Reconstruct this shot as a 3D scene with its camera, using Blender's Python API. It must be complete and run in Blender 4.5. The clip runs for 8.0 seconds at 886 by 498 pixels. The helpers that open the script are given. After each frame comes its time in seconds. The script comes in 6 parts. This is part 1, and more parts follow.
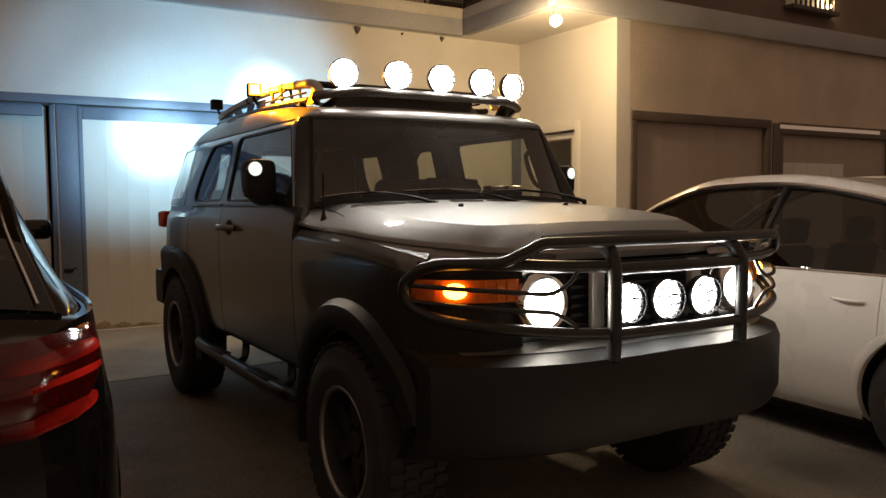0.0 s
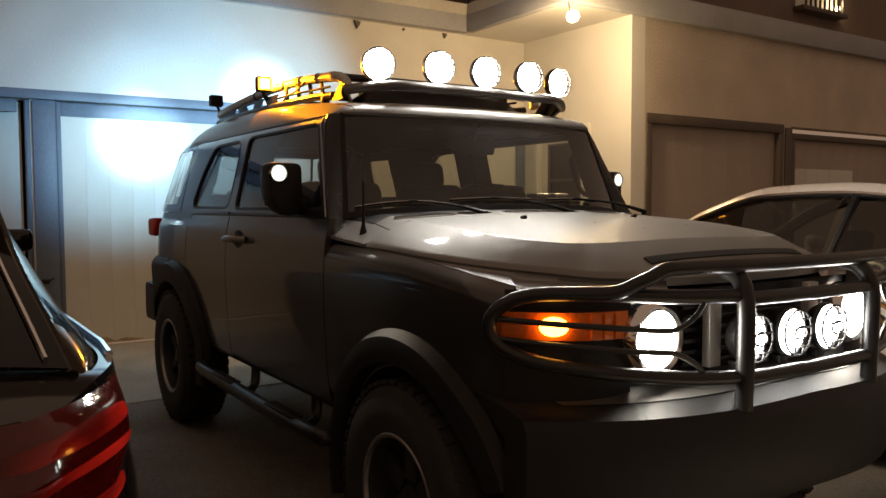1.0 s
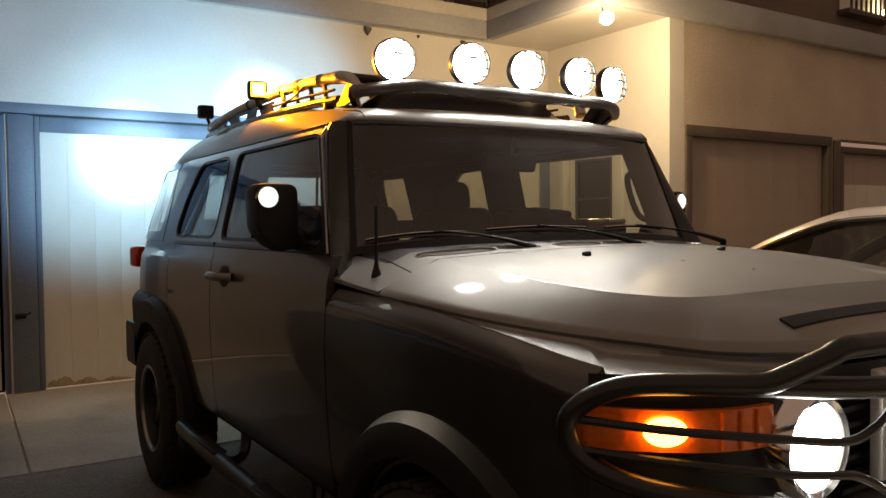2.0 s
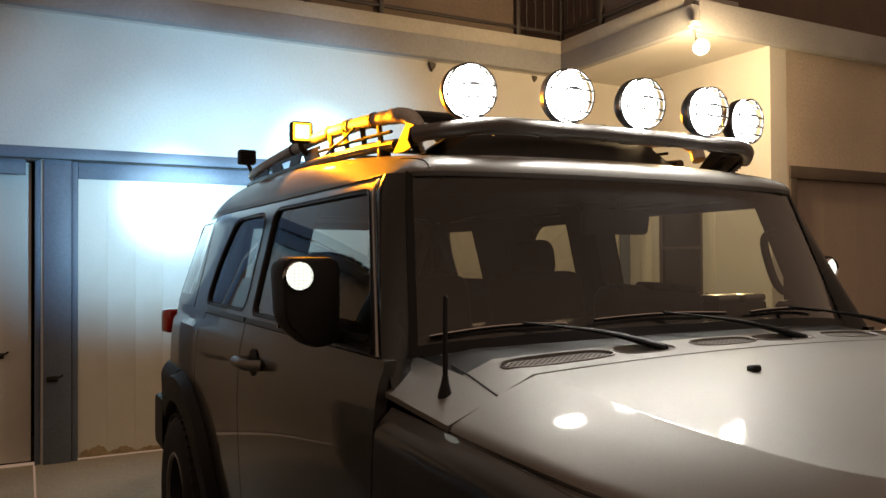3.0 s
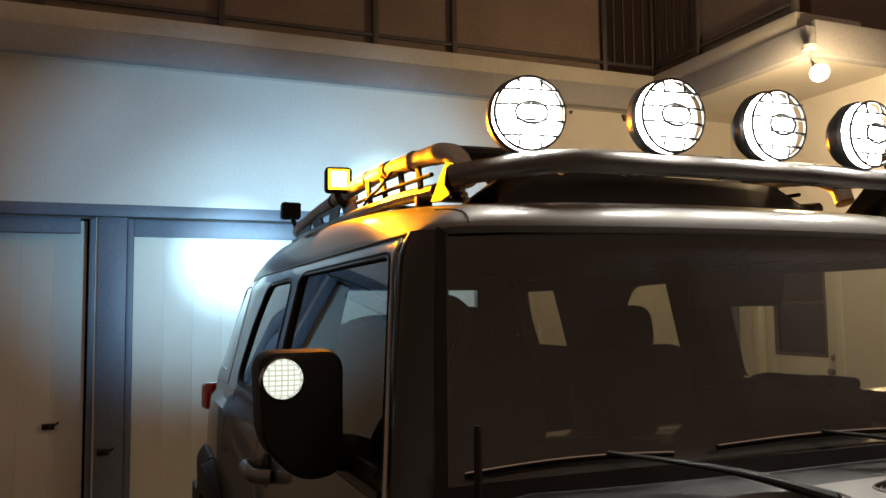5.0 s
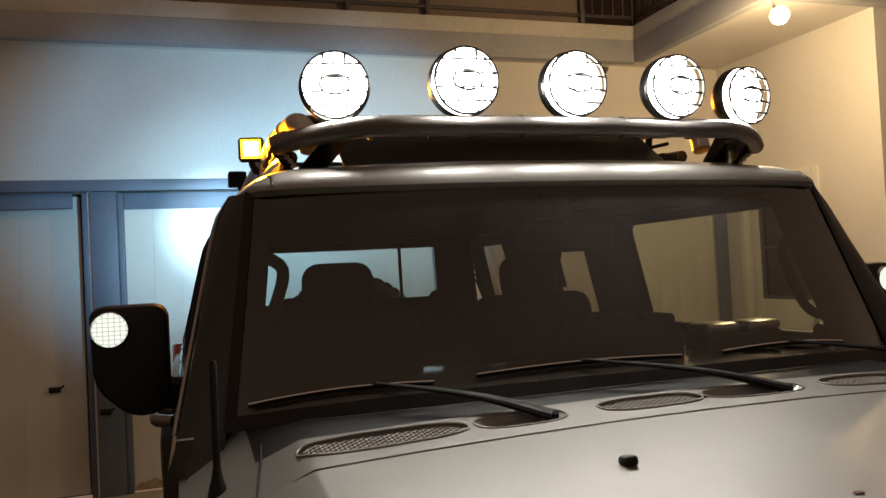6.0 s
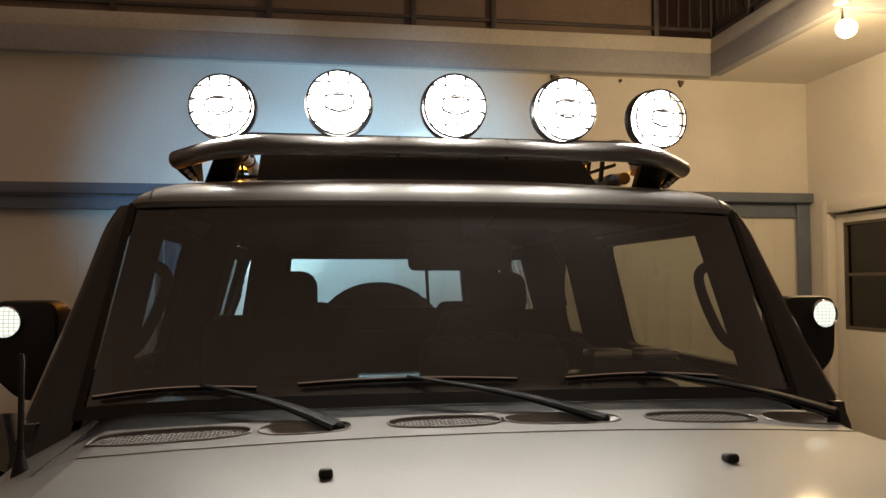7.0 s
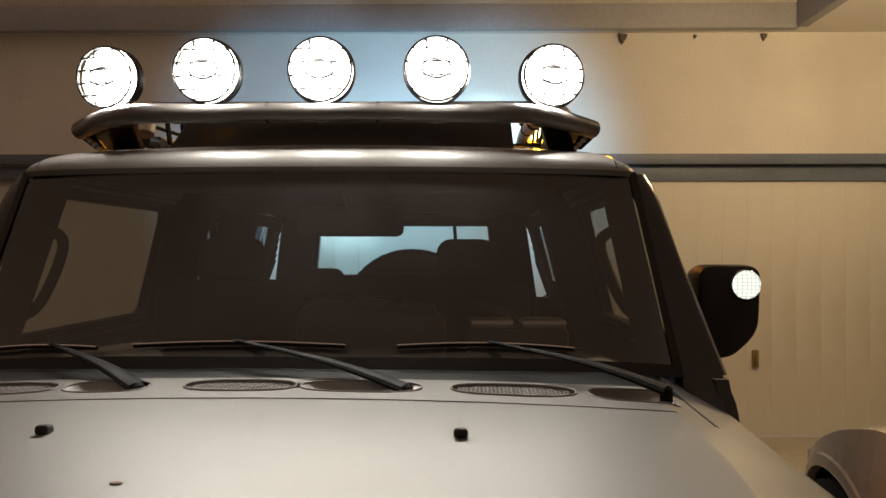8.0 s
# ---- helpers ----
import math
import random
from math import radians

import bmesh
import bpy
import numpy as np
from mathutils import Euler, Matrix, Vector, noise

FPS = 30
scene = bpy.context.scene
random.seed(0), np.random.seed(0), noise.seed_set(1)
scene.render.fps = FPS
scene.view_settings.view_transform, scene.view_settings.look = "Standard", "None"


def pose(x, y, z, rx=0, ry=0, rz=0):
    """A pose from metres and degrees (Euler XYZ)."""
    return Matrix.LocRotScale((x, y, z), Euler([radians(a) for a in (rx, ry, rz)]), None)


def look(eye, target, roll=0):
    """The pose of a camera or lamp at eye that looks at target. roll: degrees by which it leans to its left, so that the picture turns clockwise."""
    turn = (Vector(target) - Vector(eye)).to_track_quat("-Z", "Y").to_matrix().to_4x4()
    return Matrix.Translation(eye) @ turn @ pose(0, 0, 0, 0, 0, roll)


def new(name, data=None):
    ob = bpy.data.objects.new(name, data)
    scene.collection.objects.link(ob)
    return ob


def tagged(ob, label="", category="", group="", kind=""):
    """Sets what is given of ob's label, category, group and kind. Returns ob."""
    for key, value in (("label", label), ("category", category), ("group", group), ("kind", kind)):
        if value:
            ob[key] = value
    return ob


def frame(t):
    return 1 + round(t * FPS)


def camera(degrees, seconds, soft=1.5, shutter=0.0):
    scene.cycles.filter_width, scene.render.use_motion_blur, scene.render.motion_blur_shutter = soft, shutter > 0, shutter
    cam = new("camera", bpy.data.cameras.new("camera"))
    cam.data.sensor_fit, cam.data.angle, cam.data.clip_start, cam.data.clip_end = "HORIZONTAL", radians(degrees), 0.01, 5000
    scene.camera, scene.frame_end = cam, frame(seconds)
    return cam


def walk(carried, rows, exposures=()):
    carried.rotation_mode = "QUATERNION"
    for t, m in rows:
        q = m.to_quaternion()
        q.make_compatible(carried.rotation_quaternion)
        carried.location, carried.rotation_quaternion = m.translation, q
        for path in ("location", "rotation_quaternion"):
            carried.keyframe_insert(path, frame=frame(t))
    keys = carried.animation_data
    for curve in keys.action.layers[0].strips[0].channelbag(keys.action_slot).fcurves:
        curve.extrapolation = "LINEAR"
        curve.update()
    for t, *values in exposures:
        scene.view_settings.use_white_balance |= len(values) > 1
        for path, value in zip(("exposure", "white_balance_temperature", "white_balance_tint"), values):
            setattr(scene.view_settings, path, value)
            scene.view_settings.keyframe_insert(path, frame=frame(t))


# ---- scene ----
cam = camera(58.7, 8.0)
PATH = [
    (0, (0.005, 0.023, 1.215), (1.041, 1.729, 1.096), -0.5),
    (0.3, (-0.017, 0.18, 1.206), (1.043, 1.872, 1.092), -0.5),
    (0.5, (-0.029, 0.356, 1.201), (1.042, 2.042, 1.087), -0.4),
    (0.7, (-0.029, 0.502, 1.224), (1.05, 2.183, 1.114), -0.3),
    (1, (-0.027, 0.653, 1.25), (1.072, 2.32, 1.138), -0.2),
    (1.2, (0.039, 0.77, 1.238), (1.144, 2.433, 1.124), -0.2),
    (2.3, (0.392, 1.544, 1.352), (1.445, 3.244, 1.314), -0.5),
    (2.5, (0.441, 1.688, 1.389), (1.476, 3.399, 1.375), -0.4),
    (2.7, (0.512, 1.813, 1.409), (1.524, 3.538, 1.421), -0.3),
    (3, (0.641, 1.967, 1.425), (1.584, 3.731, 1.454), -0.3),
    (3.3, (0.758, 2.094, 1.458), (1.611, 3.902, 1.513), -0.2),
    (3.5, (0.809, 2.172, 1.475), (1.62, 3.999, 1.527), -0.1),
    (3.7, (0.836, 2.259, 1.48), (1.614, 4.101, 1.534), -0.1),
    (4, (0.847, 2.431, 1.496), (1.584, 4.29, 1.56), -0.1),
    (4.2, (0.852, 2.531, 1.523), (1.583, 4.391, 1.594), -0.1),
    (5.3, (1.122, 2.362, 1.5), (1.846, 4.218, 1.669), -0.9),
    (5.5, (1.211, 2.246, 1.499), (1.906, 4.116, 1.637), -1.5),
    (5.7, (1.285, 2.172, 1.489), (1.942, 4.058, 1.592), -2.2),
    (6, (1.401, 2.134, 1.474), (2.025, 4.033, 1.529), -2.9),
    (6.2, (1.508, 2.116, 1.482), (2.104, 4.025, 1.515), -3.0),
    (6.5, (1.687, 2.071, 1.496), (2.198, 4.004, 1.56), -2.3),
    (6.7, (1.798, 2.024, 1.488), (2.218, 3.977, 1.579), -1.5),
    (7, (1.966, 1.937, 1.473), (2.269, 3.912, 1.56), -0.2),
    (7.2, (2.094, 1.878, 1.473), (2.325, 3.863, 1.556), 0.2),
    (7.5, (2.291, 1.834, 1.473), (2.399, 3.831, 1.513), 0.4),
    (7.8, (2.477, 1.867, 1.463), (2.491, 3.867, 1.462), 0.3),
    (8, (2.598, 1.929, 1.468), (2.552, 3.929, 1.474), 0.1),
]
walk(cam, [(t, look(eye, target, roll)) for t, eye, target, roll in PATH],
     [(0, 0.45), (2.5, 0.6), (3.5, 0.36), (4.2, 0.14), (5.5, 0.05), (6.5, 0.22), (7, 0.18), (7.5, 0.0), (8, 0.25)])

# ---- world and lights ----
CX = 2.272          # the off-roader's centre line
GZ = -0.19          # the level driveway under the cars

world = bpy.data.worlds.new("night_sky")
scene.world = world
world.use_nodes = True
world.node_tree.nodes["Background"].inputs[0].default_value = (1.0, 0.64, 0.43, 1)
world.node_tree.nodes["Background"].inputs[1].default_value = 0.19

WARM, COLD, CORE, AMBER = (1.0, 0.70, 0.36), (0.30, 0.66, 1.0), (0.52, 0.83, 1.0), (1.0, 0.31, 0.004)


def spot(name, eye, target, watts, colour, cone, blend, radius):
    lamp = bpy.data.lights.new(name, "SPOT")
    lamp.energy, lamp.color, lamp.spot_size, lamp.spot_blend, lamp.shadow_soft_size = watts, colour, radians(cone), blend, radius
    ob = new(name, lamp)
    ob.matrix_world = look(eye, target)
    return ob


def bulb(name, place, watts, colour, radius):
    lamp = bpy.data.lights.new(name, "POINT")
    lamp.energy, lamp.color, lamp.shadow_soft_size = watts, colour, radius
    ob = new(name, lamp)
    ob.location = place
    return ob


# the flood lamp under the corner of the upper floor
bulb("flood_light", (5.055, 6.15, 2.93), 85, WARM, 0.12)
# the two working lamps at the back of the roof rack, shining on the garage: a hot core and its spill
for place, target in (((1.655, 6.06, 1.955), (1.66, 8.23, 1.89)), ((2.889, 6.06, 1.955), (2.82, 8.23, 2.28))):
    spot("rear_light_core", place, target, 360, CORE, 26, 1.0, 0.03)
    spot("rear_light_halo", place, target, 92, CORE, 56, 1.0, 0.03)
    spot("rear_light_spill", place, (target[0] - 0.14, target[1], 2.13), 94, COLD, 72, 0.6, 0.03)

# ---- materials ----


def material(name, colour, rough=0.6, metal=0.0, vary=0.25, size=6.0, fine=90.0, bump=0.0, coat=0.0, stain=None, spec=0.5, spread=0.08, coat_rough=0.04):
    """A surface with coarse and fine variation of its colour and gloss; stain: a colour that breaks through in blotches."""
    m = bpy.data.materials.new(name)
    m.use_nodes = True
    nt = m.node_tree
    b = nt.nodes["Principled BSDF"]
    b.inputs["Metallic"].default_value = metal
    b.inputs["Coat Weight"].default_value = coat
    b.inputs["Coat Roughness"].default_value = coat_rough
    b.inputs["Specular IOR Level"].default_value = spec
    co = nt.nodes.new("ShaderNodeTexCoord")
    big, small = nt.nodes.new("ShaderNodeTexNoise"), nt.nodes.new("ShaderNodeTexNoise")
    for n, s, d in ((big, size, 6), (small, fine, 3)):
        n.inputs["Scale"].default_value, n.inputs["Detail"].default_value = s, d
        nt.links.new(co.outputs["Object"], n.inputs["Vector"])
    mixn = nt.nodes.new("ShaderNodeMath")
    mixn.operation = "MULTIPLY_ADD"
    mixn.inputs[1].default_value = 0.45
    nt.links.new(small.outputs["Fac"], mixn.inputs[0])
    half = nt.nodes.new("ShaderNodeMath")
    half.operation = "MULTIPLY"
    half.inputs[1].default_value = 0.55
    nt.links.new(big.outputs["Fac"], half.inputs[0])
    nt.links.new(half.outputs[0], mixn.inputs[2])
    ramp = nt.nodes.new("ShaderNodeValToRGB")
    lo = [c * (1 - vary) for c in colour]
    hi = [min(1, c * (1 + vary)) for c in colour]
    ramp.color_ramp.elements[0].position, ramp.color_ramp.elements[1].position = 0.34, 0.66
    ramp.color_ramp.elements[0].color, ramp.color_ramp.elements[1].color = (*lo, 1), (*hi, 1)
    nt.links.new(mixn.outputs[0], ramp.inputs[0])
    out = ramp.outputs[0]
    if stain:
        spot_n = nt.nodes.new("ShaderNodeTexNoise")
        spot_n.inputs["Scale"].default_value, spot_n.inputs["Detail"].default_value = size * 0.37, 9
        nt.links.new(co.outputs["Object"], spot_n.inputs["Vector"])
        gate = nt.nodes.new("ShaderNodeValToRGB")
        gate.color_ramp.elements[0].position, gate.color_ramp.elements[1].position = 0.54, 0.74
        nt.links.new(spot_n.outputs["Fac"], gate.inputs[0])
        mx = nt.nodes.new("ShaderNodeMix")
        mx.data_type = "RGBA"
        nt.links.new(gate.outputs[0], mx.inputs["Factor"])
        nt.links.new(out, mx.inputs["A"])
        mx.inputs["B"].default_value = (*stain, 1)
        out = mx.outputs["Result"]
    nt.links.new(out, b.inputs["Base Color"])
    rr = nt.nodes.new("ShaderNodeMapRange")
    rr.inputs["To Min"].default_value, rr.inputs["To Max"].default_value = max(0.02, rough - spread), min(1, rough + spread)
    nt.links.new(big.outputs["Fac"], rr.inputs["Value"])
    nt.links.new(rr.outputs[0], b.inputs["Roughness"])
    if bump:
        bp = nt.nodes.new("ShaderNodeBump")
        bp.inputs["Strength"].default_value, bp.inputs["Distance"].default_value = bump, 0.01
        nt.links.new(mixn.outputs[0], bp.inputs["Height"])
        nt.links.new(bp.outputs[0], b.inputs["Normal"])
    return m


def glow(name, colour, strength, facets=0.0):
    m = bpy.data.materials.new(name)
    m.use_nodes = True
    b = m.node_tree.nodes["Principled BSDF"]
    b.inputs["Base Color"].default_value = (*colour, 1)
    b.inputs["Roughness"].default_value = 0.2
    b.inputs["Emission Color"].default_value = (*colour, 1)
    b.inputs["Emission Strength"].default_value = strength
    if facets:
        nt = m.node_tree
        co, ck = nt.nodes.new("ShaderNodeTexCoord"), nt.nodes.new("ShaderNodeTexBrick")
        mp = nt.nodes.new("ShaderNodeMapping")
        mp.inputs["Rotation"].default_value = (radians(90), 0, 0)
        nt.links.new(co.outputs["Object"], mp.inputs[0])
        nt.links.new(mp.outputs[0], ck.inputs["Vector"])
        ck.inputs["Color1"].default_value = ck.inputs["Color2"].default_value = (1, 1, 1, 1)
        ck.inputs["Mortar"].default_value = (0.45, 0.50, 0.44, 1)
        ck.inputs["Scale"].default_value = 1.0
        ck.inputs["Brick Width"].default_value, ck.inputs["Row Height"].default_value, ck.inputs["Mortar Size"].default_value = facets, facets * 0.8, facets * 0.12
        ck.offset = 0.0
        mt = nt.nodes.new("ShaderNodeMix")
        mt.data_type, mt.blend_type = "RGBA", "MULTIPLY"
        mt.inputs["Factor"].default_value = 1.0
        mt.inputs["A"].default_value = (*colour, 1)
        nt.links.new(ck.outputs["Color"], mt.inputs["B"])
        nt.links.new(mt.outputs["Result"], b.inputs["Emission Color"])
    return m


def glass(name, tint, gloss=1.0, haze=0.0):
    """A thin tinted pane: see-through, with a mirror reflection that follows Fresnel; haze: a painted veil of glare."""
    m = bpy.data.materials.new(name)
    m.use_nodes = True
    nt = m.node_tree
    nt.nodes.clear()
    out, mix = nt.nodes.new("ShaderNodeOutputMaterial"), nt.nodes.new("ShaderNodeMixShader")
    tr, gl, lw = nt.nodes.new("ShaderNodeBsdfTransparent"), nt.nodes.new("ShaderNodeBsdfGlossy"), nt.nodes.new("ShaderNodeLayerWeight")
    tr.inputs["Color"].default_value = (*tint, 1)
    gl.inputs["Color"].default_value = (gloss, gloss, gloss, 1)
    gl.inputs["Roughness"].default_value = 0.02
    lw.inputs["Blend"].default_value = 0.5
    power, base = nt.nodes.new("ShaderNodeMath"), nt.nodes.new("ShaderNodeMath")
    power.operation, base.operation = "POWER", "MULTIPLY_ADD"
    power.inputs[1].default_value = 4.5
    base.inputs[1].default_value, base.inputs[2].default_value = 0.93, 0.06
    nt.links.new(lw.outputs["Facing"], power.inputs[0])
    nt.links.new(power.outputs[0], base.inputs[0])
    nt.links.new(base.outputs[0], mix.inputs[0])
    nt.links.new(tr.outputs[0], mix.inputs[1])
    nt.links.new(gl.outputs[0], mix.inputs[2])
    last = mix
    # pale diffuse film that paints the lens glare's veil on the pane
    if haze:
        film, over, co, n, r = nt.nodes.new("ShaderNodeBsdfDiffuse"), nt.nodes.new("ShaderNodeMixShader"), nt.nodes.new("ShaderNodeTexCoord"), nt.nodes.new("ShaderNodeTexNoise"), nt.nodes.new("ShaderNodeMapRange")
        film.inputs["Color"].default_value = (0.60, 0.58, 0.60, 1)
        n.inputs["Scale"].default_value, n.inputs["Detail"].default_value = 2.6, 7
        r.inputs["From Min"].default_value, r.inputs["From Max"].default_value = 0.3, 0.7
        r.inputs["To Min"].default_value, r.inputs["To Max"].default_value = haze * 0.1, haze * 1.9
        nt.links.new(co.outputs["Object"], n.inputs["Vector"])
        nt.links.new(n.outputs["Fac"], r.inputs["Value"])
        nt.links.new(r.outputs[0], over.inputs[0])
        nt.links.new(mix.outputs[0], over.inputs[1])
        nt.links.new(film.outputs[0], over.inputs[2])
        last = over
    nt.links.new(last.outputs[0], out.inputs[0])
    return m


STUCCO = material("white_stucco", (0.74, 0.71, 0.66), 0.85, vary=0.07, size=1.6, fine=55, bump=0.5, stain=(0.62, 0.58, 0.52))
STUCCO2 = material("tan_stucco", (0.60, 0.51, 0.42), 0.88, vary=0.2, size=1.3, fine=45, bump=1.0, stain=(0.47, 0.39, 0.32))
TRIM = material("blue_grey_paint", (0.145, 0.175, 0.235), 0.5, vary=0.15, size=3, fine=60, bump=0.15, stain=(0.10, 0.11, 0.14))
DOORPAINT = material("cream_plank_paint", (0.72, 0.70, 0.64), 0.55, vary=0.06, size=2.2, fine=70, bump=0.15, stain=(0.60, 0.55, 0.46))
DIRT = material("brown_water_stain", (0.47, 0.37, 0.24), 0.85, vary=0.4, size=14, fine=80)
RUST = material("rusty_chip", (0.11, 0.045, 0.025), 0.85, vary=0.4, size=60, fine=300)
BROWNDOOR = material("brown_door_paint", (0.40, 0.33, 0.28), 0.6, vary=0.12, size=2, fine=50, bump=0.15)
BROWNTRIM = material("dark_brown_paint", (0.10, 0.078, 0.065), 0.6, vary=0.2, size=4, fine=50, bump=0.15)
SLAB = material("painted_beam", (0.36, 0.36, 0.38), 0.75, vary=0.12, size=2, fine=40, bump=0.35, stain=(0.26, 0.25, 0.25))
LEDGE = material("pale_slab_edge", (0.55, 0.52, 0.47), 0.8, vary=0.12, size=2, fine=40, bump=0.4, stain=(0.40, 0.36, 0.30))
UPPER = material("upper_wall_brown", (0.20, 0.15, 0.12), 0.85, vary=0.2, size=2, fine=40, bump=0.4)
RAILING = material("dark_railing_paint", (0.06, 0.05, 0.05), 0.5, vary=0.2, size=8)
CONCRETE = material("worn_concrete", (0.46, 0.43, 0.36), 0.85, vary=0.22, size=1.4, fine=60, bump=0.5, stain=(0.19, 0.17, 0.14))
ASPHALT = material("dark_driveway", (0.20, 0.182, 0.158), 0.8, vary=0.5, size=1.6, fine=70, bump=1.0, stain=(0.085, 0.078, 0.07))
# one body paint, its light put into two tones: dark flanks, pale lit tops
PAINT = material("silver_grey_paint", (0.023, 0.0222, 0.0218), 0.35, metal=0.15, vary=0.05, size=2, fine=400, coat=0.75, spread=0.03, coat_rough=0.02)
LITPAINT = material("lit_dusty_silver_grey_paint", (0.190, 0.183, 0.173), 0.54, metal=0.35, vary=0.09, size=3, fine=300, coat=0.42, spread=0.08, coat_rough=0.07, stain=(0.19, 0.18, 0.168))


def lit_top_faces(mat, colour):
    """Paler, dusty colour on whatever faces upwards, painted for the light there."""
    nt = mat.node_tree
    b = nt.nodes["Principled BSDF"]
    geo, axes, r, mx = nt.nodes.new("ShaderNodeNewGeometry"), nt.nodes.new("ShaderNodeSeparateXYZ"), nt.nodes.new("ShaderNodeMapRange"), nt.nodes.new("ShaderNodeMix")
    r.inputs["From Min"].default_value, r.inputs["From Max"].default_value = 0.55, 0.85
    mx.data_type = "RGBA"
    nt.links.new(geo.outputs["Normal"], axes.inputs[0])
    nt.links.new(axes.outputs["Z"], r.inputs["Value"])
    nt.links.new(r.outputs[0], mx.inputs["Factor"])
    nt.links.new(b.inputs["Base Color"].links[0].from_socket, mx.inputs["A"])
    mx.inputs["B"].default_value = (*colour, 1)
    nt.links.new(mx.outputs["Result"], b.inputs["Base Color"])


# the lit upper edges of wings and doors, put into the paint's colour
lit_top_faces(PAINT, (0.19, 0.183, 0.173))
PILLARPAINT = material("gloss_black_pillar", (0.010, 0.0095, 0.0095), 0.25, vary=0.2, size=6, fine=200, coat=0.25, spec=0.35)
DARKRIM = material("matt_black_alloy", (0.035, 0.034, 0.034), 0.45, metal=0.4, vary=0.2, size=10)
RAILPAINT = material("worn_satin_tube", (0.55, 0.53, 0.50), 0.58, metal=0.85, vary=0.2, size=14, fine=120, bump=0.05)
RAILSTEEL = material("worn_grey_tube_paint", (0.13, 0.122, 0.115), 0.30, metal=0.3, vary=0.15, size=9, fine=160)
BLACKPLASTIC = material("black_textured_plastic", (0.011, 0.011, 0.0115), 0.55, vary=0.2, size=12, fine=300, bump=0.15, spec=0.28)
WIPERBLACK = material("matt_black_wiper", (0.004, 0.004, 0.004), 0.6, vary=0.2, size=20, spec=0.15)
DUSTYPLATE = material("dusty_black_plate", (0.028, 0.026, 0.023), 0.7, vary=0.5, size=18, fine=140, bump=0.2)
MATTBLACK = material("matt_black_coating", (0.010, 0.010, 0.010), 0.75, vary=0.2, size=10, fine=200, bump=0.05, spec=0.12)
BLACKTUBE = material("black_powder_coat", (0.010, 0.010, 0.0105), 0.33, vary=0.2, size=10, fine=200, bump=0.05, spec=0.45)
SILVERTRIM = material("satin_silver_trim", (0.46, 0.45, 0.43), 0.38, metal=0.2, vary=0.08, size=9, fine=160)
GREYSTEEL = material("satin_grey_steel", (0.30, 0.29, 0.28), 0.32, metal=0.8, vary=0.12, size=9, fine=160)
CHROME = material("bright_chrome", (0.75, 0.75, 0.76), 0.10, metal=1.0, vary=0.04, size=8)
RUBBER = material("tyre_rubber", (0.022, 0.021, 0.02), 0.8, vary=0.3, size=14, fine=120, bump=0.3)
RIM = material("dark_alloy", (0.20, 0.20, 0.20), 0.38, metal=0.9, vary=0.12, size=10)
CABIN = material("dark_cabin_trim", (0.010, 0.010, 0.010), 0.75, vary=0.3, size=10, fine=200, bump=0.1)
SEATCLOTH = material("charcoal_seat_cloth", (0.011, 0.011, 0.011), 0.9, vary=0.3, size=20, fine=300, bump=0.2)
DASH = material("dark_glossy_dash_vinyl", (0.030, 0.028, 0.026), 0.16, vary=0.2, size=12, fine=200, bump=0.02, spec=0.8, coat=0.6)
WHITEPAINT = material("pearl_white_paint", (0.76, 0.75, 0.73), 0.28, vary=0.02, size=3, fine=300, coat=0.9, spread=0.03)
DARKPAINT = material("glossy_black_paint", (0.008, 0.007, 0.007), 0.12, vary=0.2, size=3, fine=300, coat=0.55, spread=0.03, spec=0.2)
CARGLASS = glass("tinted_car_glass", (0.62, 0.64, 0.62))
REARGLASS = glass("darker_rear_glass", (0.46, 0.47, 0.46))
# the windscreen carries a little painted glare haze
WINDSHIELD = glass("clear_windshield_glass", (0.80, 0.83, 0.80), haze=0.024)
PRIVACY = glass("dark_privacy_glass", (0.05, 0.05, 0.05), gloss=0.5)
QUARTERGLASS = glass("rear_quarter_glass", (0.42, 0.42, 0.41), gloss=0.85)
DOORGLASS = glass("dark_door_glass", (0.12, 0.12, 0.12))
# near-black walls: the darkness of unlit rooms is put into their colour
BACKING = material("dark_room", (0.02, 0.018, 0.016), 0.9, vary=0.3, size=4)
LAMPWHITE = glow("driving_lamp_lens", (1.0, 0.95, 0.86), 180.0)
GRILLELAMP = glow("grille_lamp_lens", (1.0, 0.96, 0.90), 30.0)
HEADLAMP = glow("headlamp_lens", (1.0, 0.93, 0.80), 45.0)
MIRRORLAMP = glow("mirror_lamp_lens", (0.95, 1.0, 0.90), 1.05, facets=0.011)
AMBERLENS = glow("amber_lamp_lens", (1.0, 0.46, 0.02), 4.0)
AMBERCORE = glow("amber_diode", (1.0, 0.78, 0.30), 7.0)
AMBERBULB = glow("amber_bulb", (1.0, 0.40, 0.05), 10.0)
AMBERPLASTIC = material("amber_plastic", (0.75, 0.16, 0.01), 0.2, vary=0.15, size=30, coat=0.5)
REDPLASTIC = material("red_tail_plastic", (0.07, 0.002, 0.002), 0.05, vary=0.25, size=14, coat=0.5, spec=0.3)
REDLENS = material("bright_red_lens", (0.45, 0.014, 0.010), 0.12, vary=0.2, size=14, coat=1.0)
REDGLOW = glow("red_tail_bulb", (1.0, 0.06, 0.02), 2.0)
FLOODLENS = glow("flood_bulb", (1.0, 0.80, 0.48), 14.0)
SMALLBULB = glow("balcony_bulb", (1.0, 0.86, 0.45), 6.0)

# ---- building blocks ----


